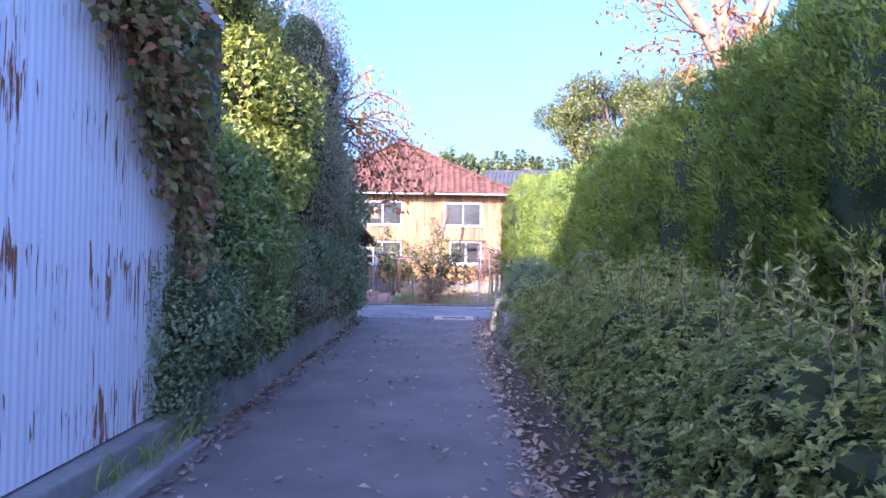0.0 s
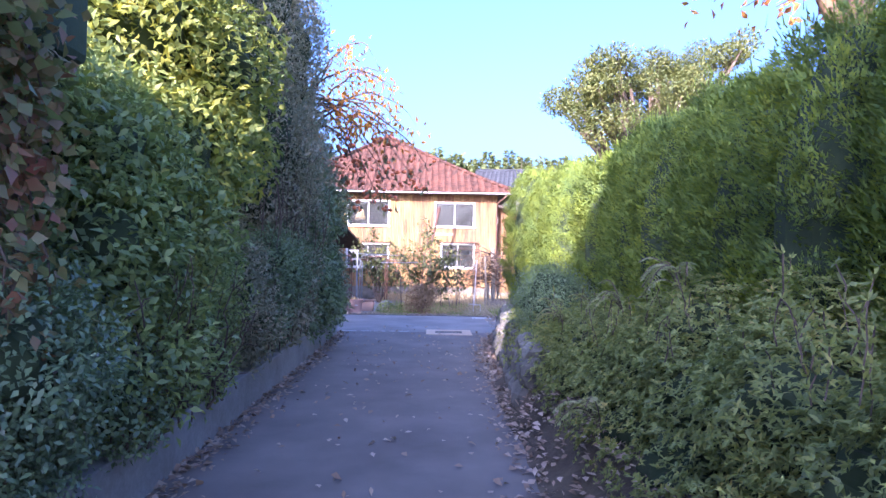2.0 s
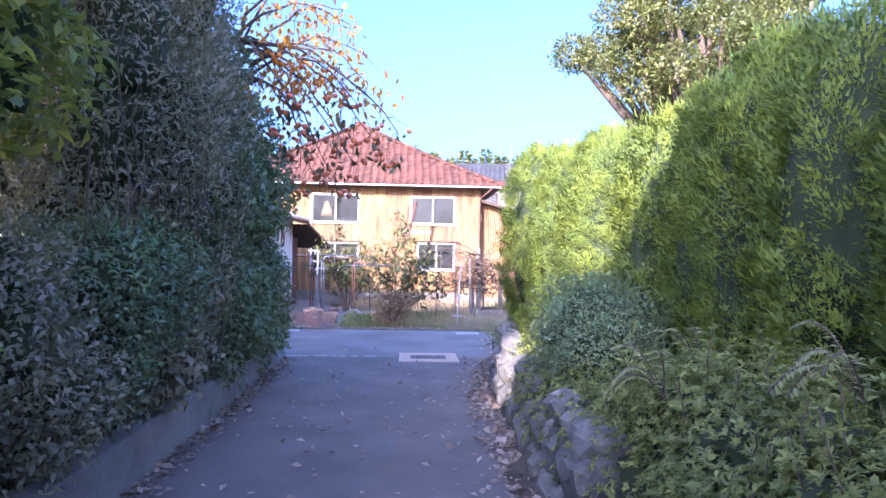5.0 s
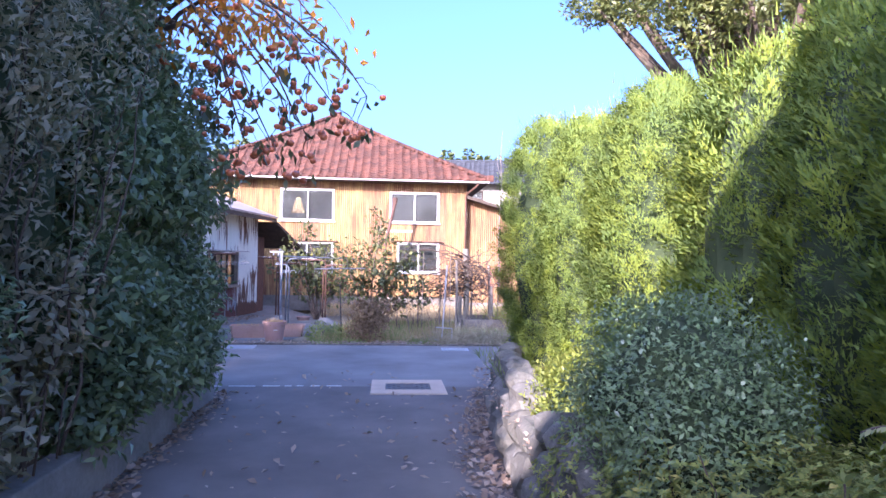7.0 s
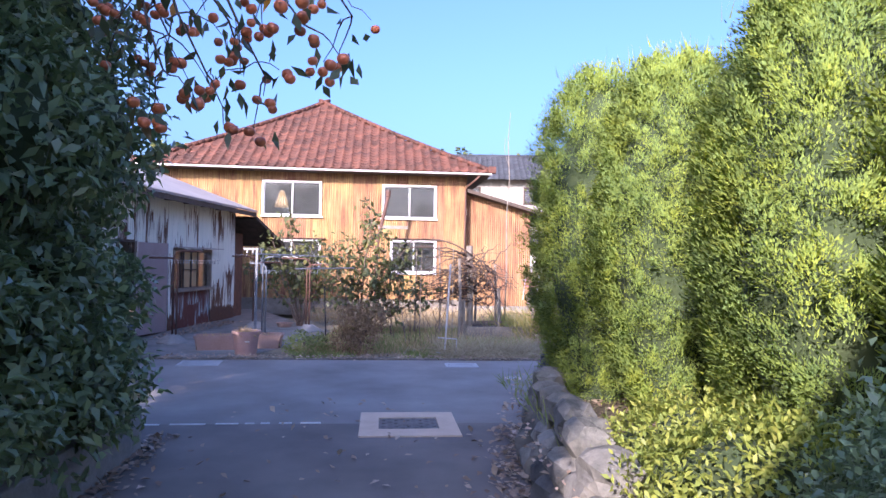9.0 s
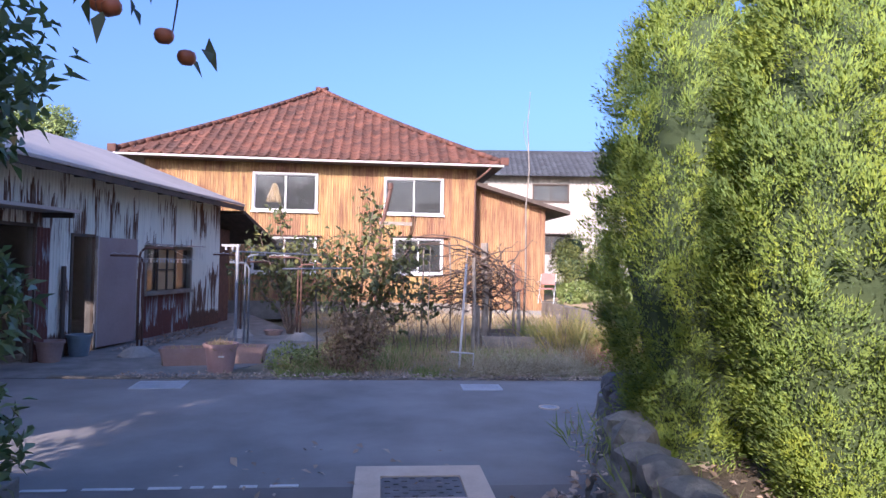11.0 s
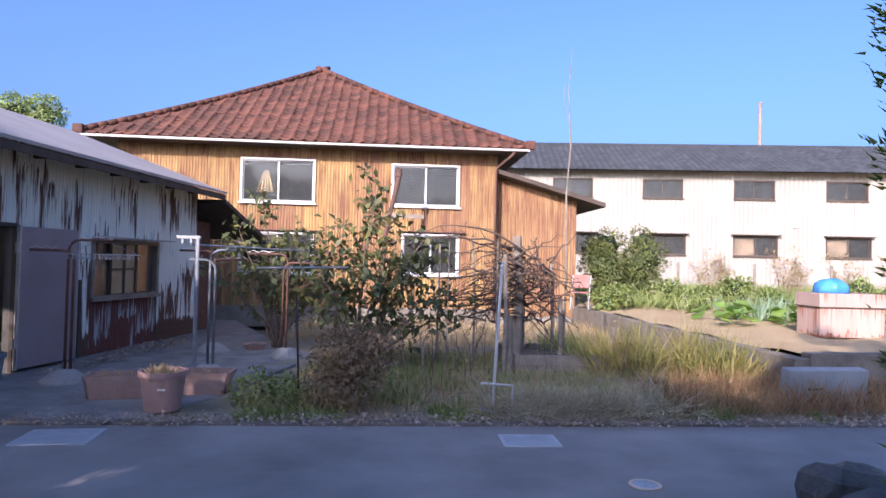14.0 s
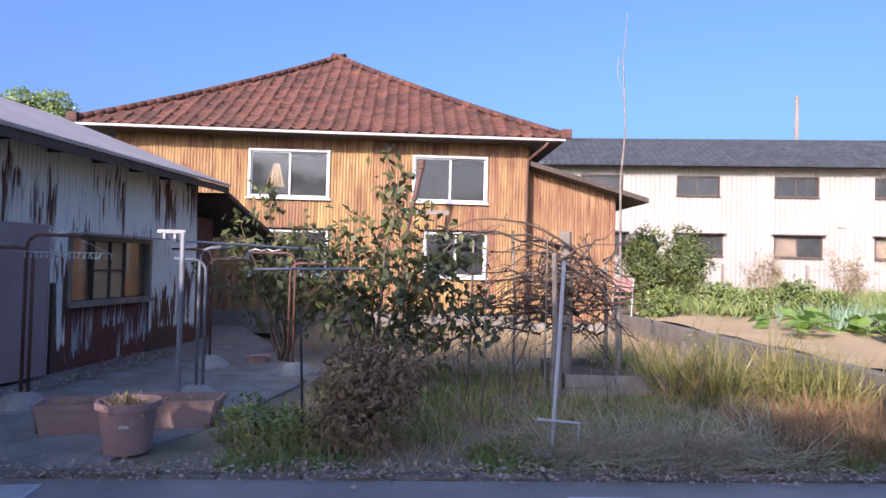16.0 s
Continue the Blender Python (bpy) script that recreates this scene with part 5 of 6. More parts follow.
cl = scatter_clumps(random.Random(5), 9, (-0.80, 21.3, 0.0), (0.10, 21.9, 0.82), 0.2, 0.3)
leafy_plant("withered_shrub", "low bushy shrub with withered brown leaves", "shrub", (-0.33, 21.6, -0.06), cl, DEAD_LEAF, 2600, 0.085, 0.03, 203, 0.02, core=0, lift=-0.2, outward=0.9)
cl = scatter_clumps(random.Random(6), 6, (-1.85, 21.5, -0.05), (-0.85, 22.1, 0.24), 0.14, 0.22)
leafy_plant("green_herb", "low bright green herb clump at the slab's edge", "plant", (-1.4, 21.8, -0.06), cl, GREEN_GRASS, 1100, 0.07, 0.03, 204, 0.01, core=0)

# dead vine over a trellis
VINE_BARK = plain("dark_vine_bark", (0.045, 0.032, 0.026), (0.12, 0.085, 0.065), 6.0, 40.0, 0.9, 0.4)
trellis = thing("garden_trellis", "trellis of thin poles overgrown with a dead vine", "trellis", m=pose(1.9, 24.2, -0.06))
rv, rvn = random.Random(66), np.random.default_rng(66)
for x, y, h, r in ((-0.55, 0.3, 2.1, 0.012), (-0.2, -0.5, 1.8, 0.022), (0.12, 0.2, 2.1, 0.05), (0.75, 0.0, 1.15, 0.028), (0.8, 0.7, 1.7, 0.02), (-1.1, 0.6, 2.0, 0.012), (0.35, 0.9, 1.6, 0.02)):
    part("post", tube(bmesh.new(), [(x, y, -0.05), (x + 0.02, y, h * 0.5), (x + rv.uniform(-0.04, 0.04), y, h)], r * 1.5, 7), GREY_WOOD, trellis)
for z in (1.12, 1.2):
    part("crossbar", tube(bmesh.new(), bend((-1.2, 0.3, z - 0.15), (0.95, 0.2, z), 0.02, 5, 0.015, rv), 0.012, 6), RUST_PIPE, trellis)
bm, pts = bmesh.new(), []
for k in range(64):
    a = Vector((rv.uniform(-0.35, 0.7), rv.uniform(-0.2, 0.6), rv.uniform(0.7, 1.8)))
    e = a + Vector((rv.uniform(-1.2, 1.0), rv.uniform(-0.4, 0.4), rv.uniform(-0.6, 0.45)))
    line = bend(a, e, -0.1, 6, 0.07, rv)
    tube(bm, line, [0.017, 0.015, 0.013, 0.011, 0.008, 0.006, 0.004], 5)
    if e.x < 0.6:
        pts += line
for k in range(7):
    line = bend((0.1, 0.2, 1.0 + 0.08 * k), (-1.6 + 0.1 * k, 0.0, 0.35 + 0.15 * k), -0.15, 6, 0.05, rv)
    tube(bm, line, [0.013, 0.012, 0.010, 0.008, 0.006, 0.005, 0.004], 5)
for k in range(26):
    hub = Vector((0.1 + rv.uniform(-0.15, 0.25), rv.uniform(-0.1, 0.3), rv.uniform(1.0, 1.95)))
    sg = -1 if k < 18 else 1
    end = hub + Vector((sg * rv.uniform(0.7, 2.1) * (1.0 if sg < 0 else 0.6), rv.uniform(-0.5, 0.4), rv.uniform(-1.2, 0.15)))
    line = bend(hub, end, -rv.uniform(0.1, 0.32), 8, 0.045, rv)
    tube(bm, line, [0.02, 0.018, 0.016, 0.014, 0.012, 0.010, 0.008, 0.006, 0.004], 5)
    for p in line[2:7:2]:
        tube(bm, bend(p, p + Vector((rv.uniform(-0.35, 0.25), rv.uniform(-0.2, 0.2), rv.uniform(-0.4, 0.2))), -0.04, 4, 0.02, rv), [0.007, 0.006, 0.005, 0.004, 0.003], 4)
tagged(part("vine_tangle", bm, VINE_BARK, trellis, "leafless tangled vine", True), kind="stuff")
P = np.array([tuple(p) for p in pts for _ in range(2)]) + rvn.normal(0, 0.06, (len(pts) * 2, 3))
v, f = blades(P, np.array([0, 0, -0.6]) + rvn.normal(0, 0.6, P.shape), 0.07, 0.03, rvn)
tagged(arr_part("dead_leaf_mass", v, f, DEAD_LEAF, trellis), kind="stuff")

# the bare dry stalks among the beds
for k in range(16):
    x, y = rv.uniform(-0.9, 3.4), rv.uniform(22.2, 25.5)
    stemmy("dry_stalk", "thin dry weed stalk in the garden", "weed", (x, y, -0.06), [(x + rv.uniform(-0.2, 0.2), y + rv.uniform(-0.2, 0.2), rv.uniform(0.5, 1.2)) for _ in range(2)], DRY_GRASS, 1 if k % 2 else 0, 0.07, 0.02, 600 + k, 0.007, 0.09, -0.2, "dry garden stalks", 2)

# ---- road fittings ----
PALE_CONCRETE = plain("pale_concrete", (0.58, 0.44, 0.32), (0.74, 0.59, 0.45), 4.0, 50.0, 0.9, 0.3)
IRON = plain("worn_iron", (0.07, 0.065, 0.06), (0.19, 0.18, 0.17), 8.0, 60.0, 0.5, 0.3, metal=0.4)
cover = thing("drain_cover", "rectangular iron manhole cover in a pale concrete collar", "manhole cover", m=pose(0.30, 16.37, 0.0))
part("collar", boxes((-0.49, 0.49, -0.48, -0.22, -0.05, 0.014), (-0.49, 0.49, 0.24, 0.48, -0.05, 0.014), (-0.49, -0.30, -0.22, 0.24, -0.05, 0.014), (0.30, 0.49, -0.22, 0.24, -0.05, 0.014)), PALE_CONCRETE, cover, "pale concrete collar")
bm = boxes((-0.29, 0.29, -0.21, 0.23, -0.05, 0.006))
for i in range(9):
    for j in range(7):
        x, y = -0.25 + i * 0.0625, -0.17 + j * 0.0617
        if (i + j) % 2 and not (2 < i < 6 and 1 < j < 5):
            box(bm, x - 0.02, x + 0.02, y - 0.008, y + 0.008, 0.006, 0.012)
box(bm, -0.10, 0.10, -0.06, 0.08, 0.006, 0.010)
part("lid", bm, IRON, cover, "worn patterned iron lid")
rg = random.Random(2)
x = -2.45
line_mark = tagged(new("road_line"), "broken worn white line at the lane's mouth", "road marking", kind="structure")
for w_ in (0.30, 0.34, 0.22, 0.09, 0.09, 0.12, 0.2):
    me = boxes((x, x + w_, 16.380 + 0.03 * (x + 2.45), 16.425 + 0.03 * (x + 2.45), -0.004, 0.005))
    part("dash", me, WHITE_PAINT, line_mark)
    x += w_ + rg.uniform(0.06, 0.1)


# pale non-metal colour, carries the sky's reflection on the galvanised steel
GALVANISED = plain("galvanised_painted_sheen", (0.34, 0.36, 0.38), (0.52, 0.54, 0.56), 6.0, 60.0, 0.5, 0.2)


def grating(x, y, w_, d_, turn, bars, label):
    g = thing("drain_grate", label, "drain grate", m=pose(x, y, -0.006, 0, 0, turn))
    part("frame", boxes((-w_ / 2, w_ / 2, -d_ / 2, -d_ / 2 + 0.03, -0.03, 0.012), (-w_ / 2, w_ / 2, d_ / 2 - 0.03, d_ / 2, -0.03, 0.012), (-w_ / 2, -w_ / 2 + 0.03, -d_ / 2 + 0.03, d_ / 2 - 0.03, -0.03, 0.012), (w_ / 2 - 0.03, w_ / 2, -d_ / 2 + 0.03, d_ / 2 - 0.03, -0.03, 0.012)), GALVANISED, g)
    first = None
    for i in range(bars):
        px = -w_ / 2 + 0.03 + (w_ - 0.06) * (i + 0.5) / bars
        if first is None:
            first = part("bar", boxes((-0.0075, 0.0075, -d_ / 2 + 0.031, d_ / 2 - 0.031, -0.02, 0.010)), GALVANISED, g)
            first.matrix_basis = pose(px, 0, 0)
        else:
            share("bar", first.data, g, pose(px, 0, 0))


grating(-2.80, 20.30, 0.62, 0.5, 4, 26, "flat galvanised drain grate in the road")
grating(1.32, 20.18, 0.52, 0.38, -1, 22, "small galvanised drain grate by the kerb")
mh = thing("round_manhole", "small round iron valve cover in the road", "manhole cover", m=pose(1.92, 19.0, -0.006))
part("rim", lathe(bmesh.new(), [(0.118, -0.03), (0.118, 0.012), (0.095, 0.012), (0.095, 0.0)], sides=28), PALE_CONCRETE, mh, "pale worn rim")
part("lid", lathe(bmesh.new(), [(0.093, 0.002), (0.093, 0.009), (0.06, 0.009), (0.055, 0.005), (0.02, 0.005), (0.018, 0.009), (0.0005, 0.009)], sides=28), STEEL, mh)

# ---- shed door, window and eaves ----
DOOR_PAINT = plain("faded_mauve_door", (0.21, 0.16, 0.165), (0.30, 0.245, 0.25), 1.4, 30.0, 0.6, 0.15)
door = thing("shed_door", "open faded mauve sheet door folded against the shed", "door", m=shed.matrix_basis @ pose(0.16, -0.07, 0, 0, 0, -6))
part("leaf", boxes((0.0, 1.04, -0.035, 0.0, 0.02, 1.96), bevel=0.006), DOOR_PAINT, door)
part("edge_strip", boxes((-0.03, -0.002, -0.045, 0.01, 0.0, 1.98), (1.042, 1.06, -0.04, 0.004, 0.02, 1.96)), STEEL, door, "thin pale metal edge strips")
for z in (0.3, 1.6):
    part("hinge", boxes((-0.06, -0.032, -0.04, 0.0, z, z + 0.14)), STEEL, door)
part("door_frame", boxes((S_DOOR[0] - 0.05, S_DOOR[0], -0.05, 0.1, -0.1, 2.0), (S_DOOR[1], S_DOOR[1] + 0.02, -0.05, 0.1, -0.1, 2.0), (S_DOOR[0], S_DOOR[1], -0.05, 0.1, 1.95, 2.0)), DARK_WOOD, shed)
BOARD = plain("tan_board", (0.36, 0.25, 0.13), (0.48, 0.35, 0.19), 3.0, 40.0, 0.85, 0.2)
x0, x1, z0, z1 = S_WIN
win = part("window", boxes((x0 - 0.07, x0, -0.06, 0.08, z0 - 0.06, z1 + 0.06), (x1, x1 + 0.07, -0.06, 0.08, z0 - 0.06, z1 + 0.06), (x0, x1, -0.06, 0.08, z1, z1 + 0.06), (x0, x1, -0.06, 0.08, z0 - 0.06, z0)), GREY_WOOD, shed, "weathered grey wooden window frame")
part("sill", boxes((x0 - 0.1, x1 + 0.1, -0.12, -0.062, z0 - 0.09, z0 - 0.03), bevel=0.008), GREY_WOOD, win)
part("board", boxes((x0 + 0.52, x0 + 0.90, 0.02, 0.035, z0 + 0.01, z1 - 0.01)), BOARD, win, "tan board behind the glazing bars")
part("board", boxes((x0 + 0.93, x0 + 1.26, 0.02, 0.035, z0 + 0.01, z1 - 0.01)), BOARD, win, "tan board behind the glazing bars")
part("glazing_bar", boxes((x0 + 0.5, x0 + 0.525, -0.02, 0.018, z0, z1), (x0 + 0.902, x0 + 0.928, -0.02, 0.018, z0, z1), (x0 + 1.262, x0 + 1.29, -0.02, 0.018, z0, z1), (x0 + 0.525, x0 + 0.902, -0.02, 0.018, z0 + 0.42, z0 + 0.445), (x0 + 0.928, x0 + 1.262, -0.02, 0.018, z0 + 0.42, z0 + 0.445)), DARK_WOOD, win)
part("pane", boxes((x0, x1, 0.040, 0.045, z0, z1)), GLASS, win)
part("window_hood", boxes((x0 - 0.12, x1 + 0.18, -0.32, -0.065, z1 + 0.08, z1 + 0.10)), ROOF_SHEET, shed, "small sheet hood over the window")
part("fascia", boxes((SX0 - 0.3, SX1 + 0.1, -0.60, -0.575, 2.86, 2.975)), DARK_WOOD, shed)
for i in range(14):
    part("rafter", boxes((SX0 + 0.2 + i * 0.9, SX0 + 0.25 + i * 0.9, -0.57, -0.04, 2.93, 2.99)), DARK_WOOD, shed)
bm = bmesh.new()
lo = [(SX1 + 0.1, -0.62, 2.78), (SX1 + 1.6, -0.95, 2.05), (SX1 + 1.6, 5.0, 2.05), (SX1 + 0.1, 5.0, 2.78)]
a = [bm.verts.new(q) for q in lo]
b = [bm.verts.new((q[0], q[1], q[2] + 0.09)) for q in lo]
bm.faces.new(a[::-1])
bm.faces.new(b)
for i in range(4):
    bm.faces.new((a[i], a[(i + 1) % 4], b[(i + 1) % 4], b[i]))
part("rear_roof", bm, DARK_WOOD, shed, "dark sloping roof of the rear lean-to")
part("rear_wall", boxes((SX1 + 0.02, SX1 + 0.9, 0.1, 0.2, -0.1, 2.4)), RUST_PIPE, shed, "dark rusted sheet wall")
part("post", boxes((0.17 + 1.28, 0.17 + 1.34, -0.08, -0.03, 0, 1.2)), DARK_WOOD, shed)
part("post", boxes((-1.55, -1.47, -0.10, -0.03, 0.3, 1.45)), RUST_PIPE, shed, "dark upright plank on the wall")

# things seen inside the open shed
crate = thing("storage_crate", "dark clutter crate inside the shed doorway", "crate", m=shed.matrix_basis @ pose(-0.5, 1.1, -0.05))
part("side_panel", boxes((-0.5, 0.5, -0.3, 0.3, 0.0, 0.7), bevel=0.01), DARK_WOOD, crate)
tagged(part("shed_floor", boxes((-12, -5.6, 17.5, 28.0, -0.31, -0.02)), APRON_MAT), "bare concrete shed floor", "floor", kind="structure")

# ---- pots and planters ----
TERRACOTTA = plain("brown_plastic", (0.27, 0.17, 0.145), (0.38, 0.265, 0.23), 5.0, 40.0, 0.6, 0.1)
PINK_POT = plain("dusty_pink_plastic", (0.33, 0.20, 0.185), (0.44, 0.29, 0.26), 5.0, 40.0, 0.55, 0.1)
BLUE_TUB = plain("grey_blue_plastic", (0.10, 0.15, 0.18), (0.17, 0.23, 0.27), 5.0, 40.0, 0.5, 0.1)


def round_pot(label, x, y, z, r, h, material, soil=True, category="flower pot", name="flower_pot"):
    p = thing(name, label, category, m=pose(x, y, z))
    part("body", lathe(bmesh.new(), [(0.001, 0.0), (r * 0.72, 0.0), (r * 0.76, 0.01), (r * 0.95, h * 0.86), (r * 1.06, h * 0.87), (r * 1.07, h), (r * 0.97, h), (r * 0.9, h * 0.82), (r * 0.7, 0.03)], sides=32), material, p, smooth=False)
    if soil:
        part("soil", lathe(bmesh.new(), [(r * 0.885, h * 0.8), (r * 0.5, h * 0.83), (0.001, h * 0.82)], sides=20), EARTH, p)
    return p


pot = round_pot("dusty pink plastic pot with dry weeds", -2.33, 21.48, -0.03, 0.235, 0.42, PINK_POT)
part("label_bar", boxes((0.02, 0.10, -0.236, -0.222, 0.24, 0.262), bevel=0.004), WHITE_PAINT, pot, "small white label")
gp = np.random.default_rng(4)
pp = np.stack([gp.normal(0, 0.08, 130), gp.normal(0, 0.08, 130), np.full(130, 0.34)], 1)
v, f = blades(pp, np.array([0, 0, 0.8]) + gp.normal(0, 0.6, pp.shape), 0.16, 0.015, gp)
arr_part("weed_tuft", v, f, DRY_GRASS, pot)


def planter(x, y, w_, d_, h, turn, label):
    """A rectangular trough with tapering sides, a rolled rim and soil."""
    p = thing("planter_trough", label, "planter", "planter troughs", pose(x, y, -0.03, 0, 0, turn))
    bm = bmesh.new()
    rings = []
    for s, z in ((0.84, 0.0), (0.87, 0.01), (0.96, h - 0.05), (1.0, h - 0.05), (1.01, h), (0.93, h), (0.90, h - 0.07)):
        rings.append([bm.verts.new((sx * w_ / 2 * s, sy * d_ / 2 * s, z)) for sx, sy in ((-1, -0.8), (-0.92, -1), (0.92, -1), (1, -0.8), (1, 0.8), (0.92, 1), (-0.92, 1), (-1, 0.8))])
    for a, b in zip(rings, rings[1:]):
        for i in range(8):
            bm.faces.new((a[i], a[(i + 1) % 8], b[(i + 1) % 8], b[i]))
    bm.faces.new(rings[0][::-1])
    part("body", bm, TERRACOTTA, p)
    part("soil", boxes((-w_ * 0.44, w_ * 0.44, -d_ * 0.42, d_ * 0.42, 0.02, h - 0.075)), EARTH, p)
    q = np.stack([gp.uniform(-w_ * 0.4, w_ * 0.4, 90), gp.uniform(-d_ * 0.38, d_ * 0.38, 90), np.full(90, h - 0.08)], 1)
    v, f = blades(q, np.array([0, 0, 0.6]) + gp.normal(0, 0.7, q.shape), 0.12, 0.014, gp)
    arr_part("weed_tuft", v, f, DRY_GRASS, p)


planter(-2.98, 22.15, 0.82, 0.40, 0.27, 12, "brown plastic planter trough on the slab")
planter(-2.22, 22.4, 0.80, 0.40, 0.27, 2, "brown plastic planter trough behind the pot")
round_pot("grey-blue plastic tub beside the shed door", -4.95, 22.95, -0.03, 0.19, 0.36, BLUE_TUB, False, "tub", "tub")
round_pot("brown clay bowl beside the shed door", -5.1, 22.3, -0.03, 0.2, 0.33, TERRACOTTA, True)
round_pot("small clay pot among the dry grass", -2.35, 26.3, -0.06, 0.2, 0.14, TERRACOTTA, True)

# ---- clothes poles ----
POLE_PAINT = plain("dull_blue_grey_pole", (0.10, 0.115, 0.135), (0.20, 0.22, 0.25), 8.0, 60.0, 0.6, 0.2)


def clothes_stand(x, y, turn, h, label, arm=0.4, twin=True, material=None):
    """Bent-over upright poles in a concrete foot."""
    s = thing("clothes_stand", label, "clothes stand", "clothes-drying stands", pose(x, y, -0.03, 0, 0, turn))
    part("foot", lathe(bmesh.new(), [(0.001, 0.0), (0.30, 0.0), (0.29, 0.03), (0.15, 0.14), (0.09, 0.17), (0.001, 0.17)], sides=12), CONCRETE, s, "cracked concrete foot")
    for k in range(2 if twin else 1):
        o = 0.07 * k
        hh = h - 0.14 * k
        pts = [(o, 0, 0.1), (o, 0, hh - 0.16)] + [(o + (1 if k == 0 else -1) * 0.14 * (1 - math.cos(a)), 0, hh - 0.16 + 0.15 * math.sin(a)) for a in (0.4, 0.8, 1.2, 1.57)]
        pts.append((pts[-1][0] + (1 if k == 0 else -1) * arm, 0, hh - 0.01))
        part("pole", tube(bmesh.new(), pts, 0.019, 8), material or RUST_PIPE, s, smooth=True)
        bm = bmesh.new()
        ax, sg = pts[-1][0], (1 if k == 0 else -1)
        zig = [(ax - sg * arm * q, 0, hh + 0.012 + 0.03 * (i % 2)) for i, q in enumerate((0.0, 0.16, 0.33, 0.5, 0.66, 0.83))]
        part("hook_rail", tube(bm, zig, 0.005, 5), STEEL, s)
    return s


clothes_stand(-4.05, 23.0, 0, 1.82, "rusty bent clothes pole in a concrete foot")
clothes_stand(-2.98, 25.9, 185, 1.75, "rusty bent clothes pole near the shed corner", 0.45)
clothes_stand(-2.42, 23.5, 20, 1.74, "dull blue bent clothes poles before the planters", 0.2, True, POLE_PAINT)
clothes_stand(-1.65, 25.3, 170, 1.72, "rusty bent clothes pole by the fig tree", 0.55)
DULL_WHITE = plain("dull_white_plastic", (0.26, 0.265, 0.27), (0.38, 0.385, 0.39), 6.0, 50.0, 0.6, 0.1)
rack = thing("clothes_rack", "upright clothes prop with a pale top bar", "clothes rack", m=pose(-2.47, 23.05, -0.03))
part("foot", lathe(bmesh.new(), [(0.001, 0.0), (0.22, 0.0), (0.12, 0.12), (0.001, 0.12)], sides=12), CONCRETE, rack)
part("upright", tube(bmesh.new(), [(0, 0, 0.05), (0.0, 0, 1.25), (0.0, 0, 1.86)], 0.028, 10), POLE_PAINT, rack)
part("sleeve", tube(bmesh.new(), [(0.012, -0.02, 1.25), (0.012, -0.02, 1.88)], 0.022, 10), DULL_WHITE, rack, "dull white sleeve")
part("top_bar", boxes((-0.26, 0.04, -0.03, 0.03, 1.86, 1.90), (-0.20, -0.17, -0.03, 0.03, 1.80, 1.86), (-0.09, -0.06, -0.03, 0.03, 1.80, 1.86), bevel=0.004), DULL_WHITE, rack, "dull white bracket bar")
rail = thing("drying_pole", "long pale metal drying pole across the stands", "drying pole", "drying poles", pose(-2.45, 23.05, 1.755))
part("rod", tube(bmesh.new(), [(-0.1, 0, 0), (1.55, 2.2, -0.03)], 0.013, 8), STEEL, rail)
rail2 = thing("drying_pole", "long pale metal drying pole across the stands", "drying pole", "drying poles", pose(-1.55, 22.9, 1.47))
part("rod", tube(bmesh.new(), [(-0.15, 0.1, 0), (1.0, 0.6, 0.03)], 0.014, 8), STEEL, rail2)
hanger = thing("peg_hanger", "pale plastic hanger with rows of small pegs", "clothes hanger", m=pose(-4.05, 23.0, 1.60))
part("rod_frame", tube(bmesh.new(), [(0.0, -0.1, 0), (0.85, -0.1, 0.0), (0.85, 0.12, 0.0), (0.0, 0.12, 0.0), (0.0, -0.1, 0)], 0.005, 5), DULL_WHITE, hanger)
part("cord", tube(bmesh.new(), [(0.0, 0, 0.0), (0.42, 0, 0.2), (0.85, 0, 0.0)], 0.003, 4), DULL_WHITE, hanger)
peg = part("peg", boxes((-0.004, 0.004, -0.003, 0.003, -0.055, 0.0), (-0.007, 0.007, -0.004, 0.004, -0.065, -0.04)), DULL_WHITE, hanger)
peg.matrix_basis = pose(0.04, -0.1, 0)
for i in range(1, 30):
    share("peg", peg.data, hanger, pose(0.04 + (i % 15) * 0.055, -0.1 if i < 15 else 0.12, 0, 0, rg.uniform(-18, 18), rg.uniform(-40, 40)))
stake = thing("garden_stake", "thin black upright garden stake", "stake", m=pose(-0.97, 21.95, -0.06))
part("rod", tube(bmesh.new(), [(0, 0, -0.05), (-0.03, 0, 0.6), (-0.06, 0, 1.22)], 0.012, 7), plain("black_coated_rod", (0.015, 0.015, 0.015), (0.04, 0.04, 0.04), 5, 40, 0.5, 0.1), stake)
for x, y, dx, h in ((0.55, 22.8, -0.12, 0.75), (1.5, 23.2, 0.0, 2.0), (0.85, 23.6, 0.02, 1.95)):
    st = thing("garden_stake", "thin pale bamboo stake in the bed", "stake", "bamboo stakes", pose(x, y, -0.06))
    part("rod", tube(bmesh.new(), [(0, 0, -0.05), (dx * 0.5, 0, h * 0.5), (dx, 0, h)], 0.009, 6), GREY_WOOD, st)
bamboo = thing("bamboo_pole", "very tall thin bamboo pole standing in the garden", "pole", m=pose(3.0, 25.3, -0.06))
part("rod", tube(bmesh.new(), [(0, 0, -0.05), (0.04, 0, 1.5), (0.02, 0, 2.9), (0.08, 0, 3.7), (0.03, 0, 4.7), (0.08, 0, 5.4)], [0.022, 0.02, 0.017, 0.013, 0.009, 0.004], 7), GREY_WOOD, bamboo, smooth=True)
part("side_twig", tube(bmesh.new(), [(0.05, 0, 4.1), (-0.06, 0, 4.5), (-0.04, 0, 4.75)], 0.005, 5), GREY_WOOD, bamboo)

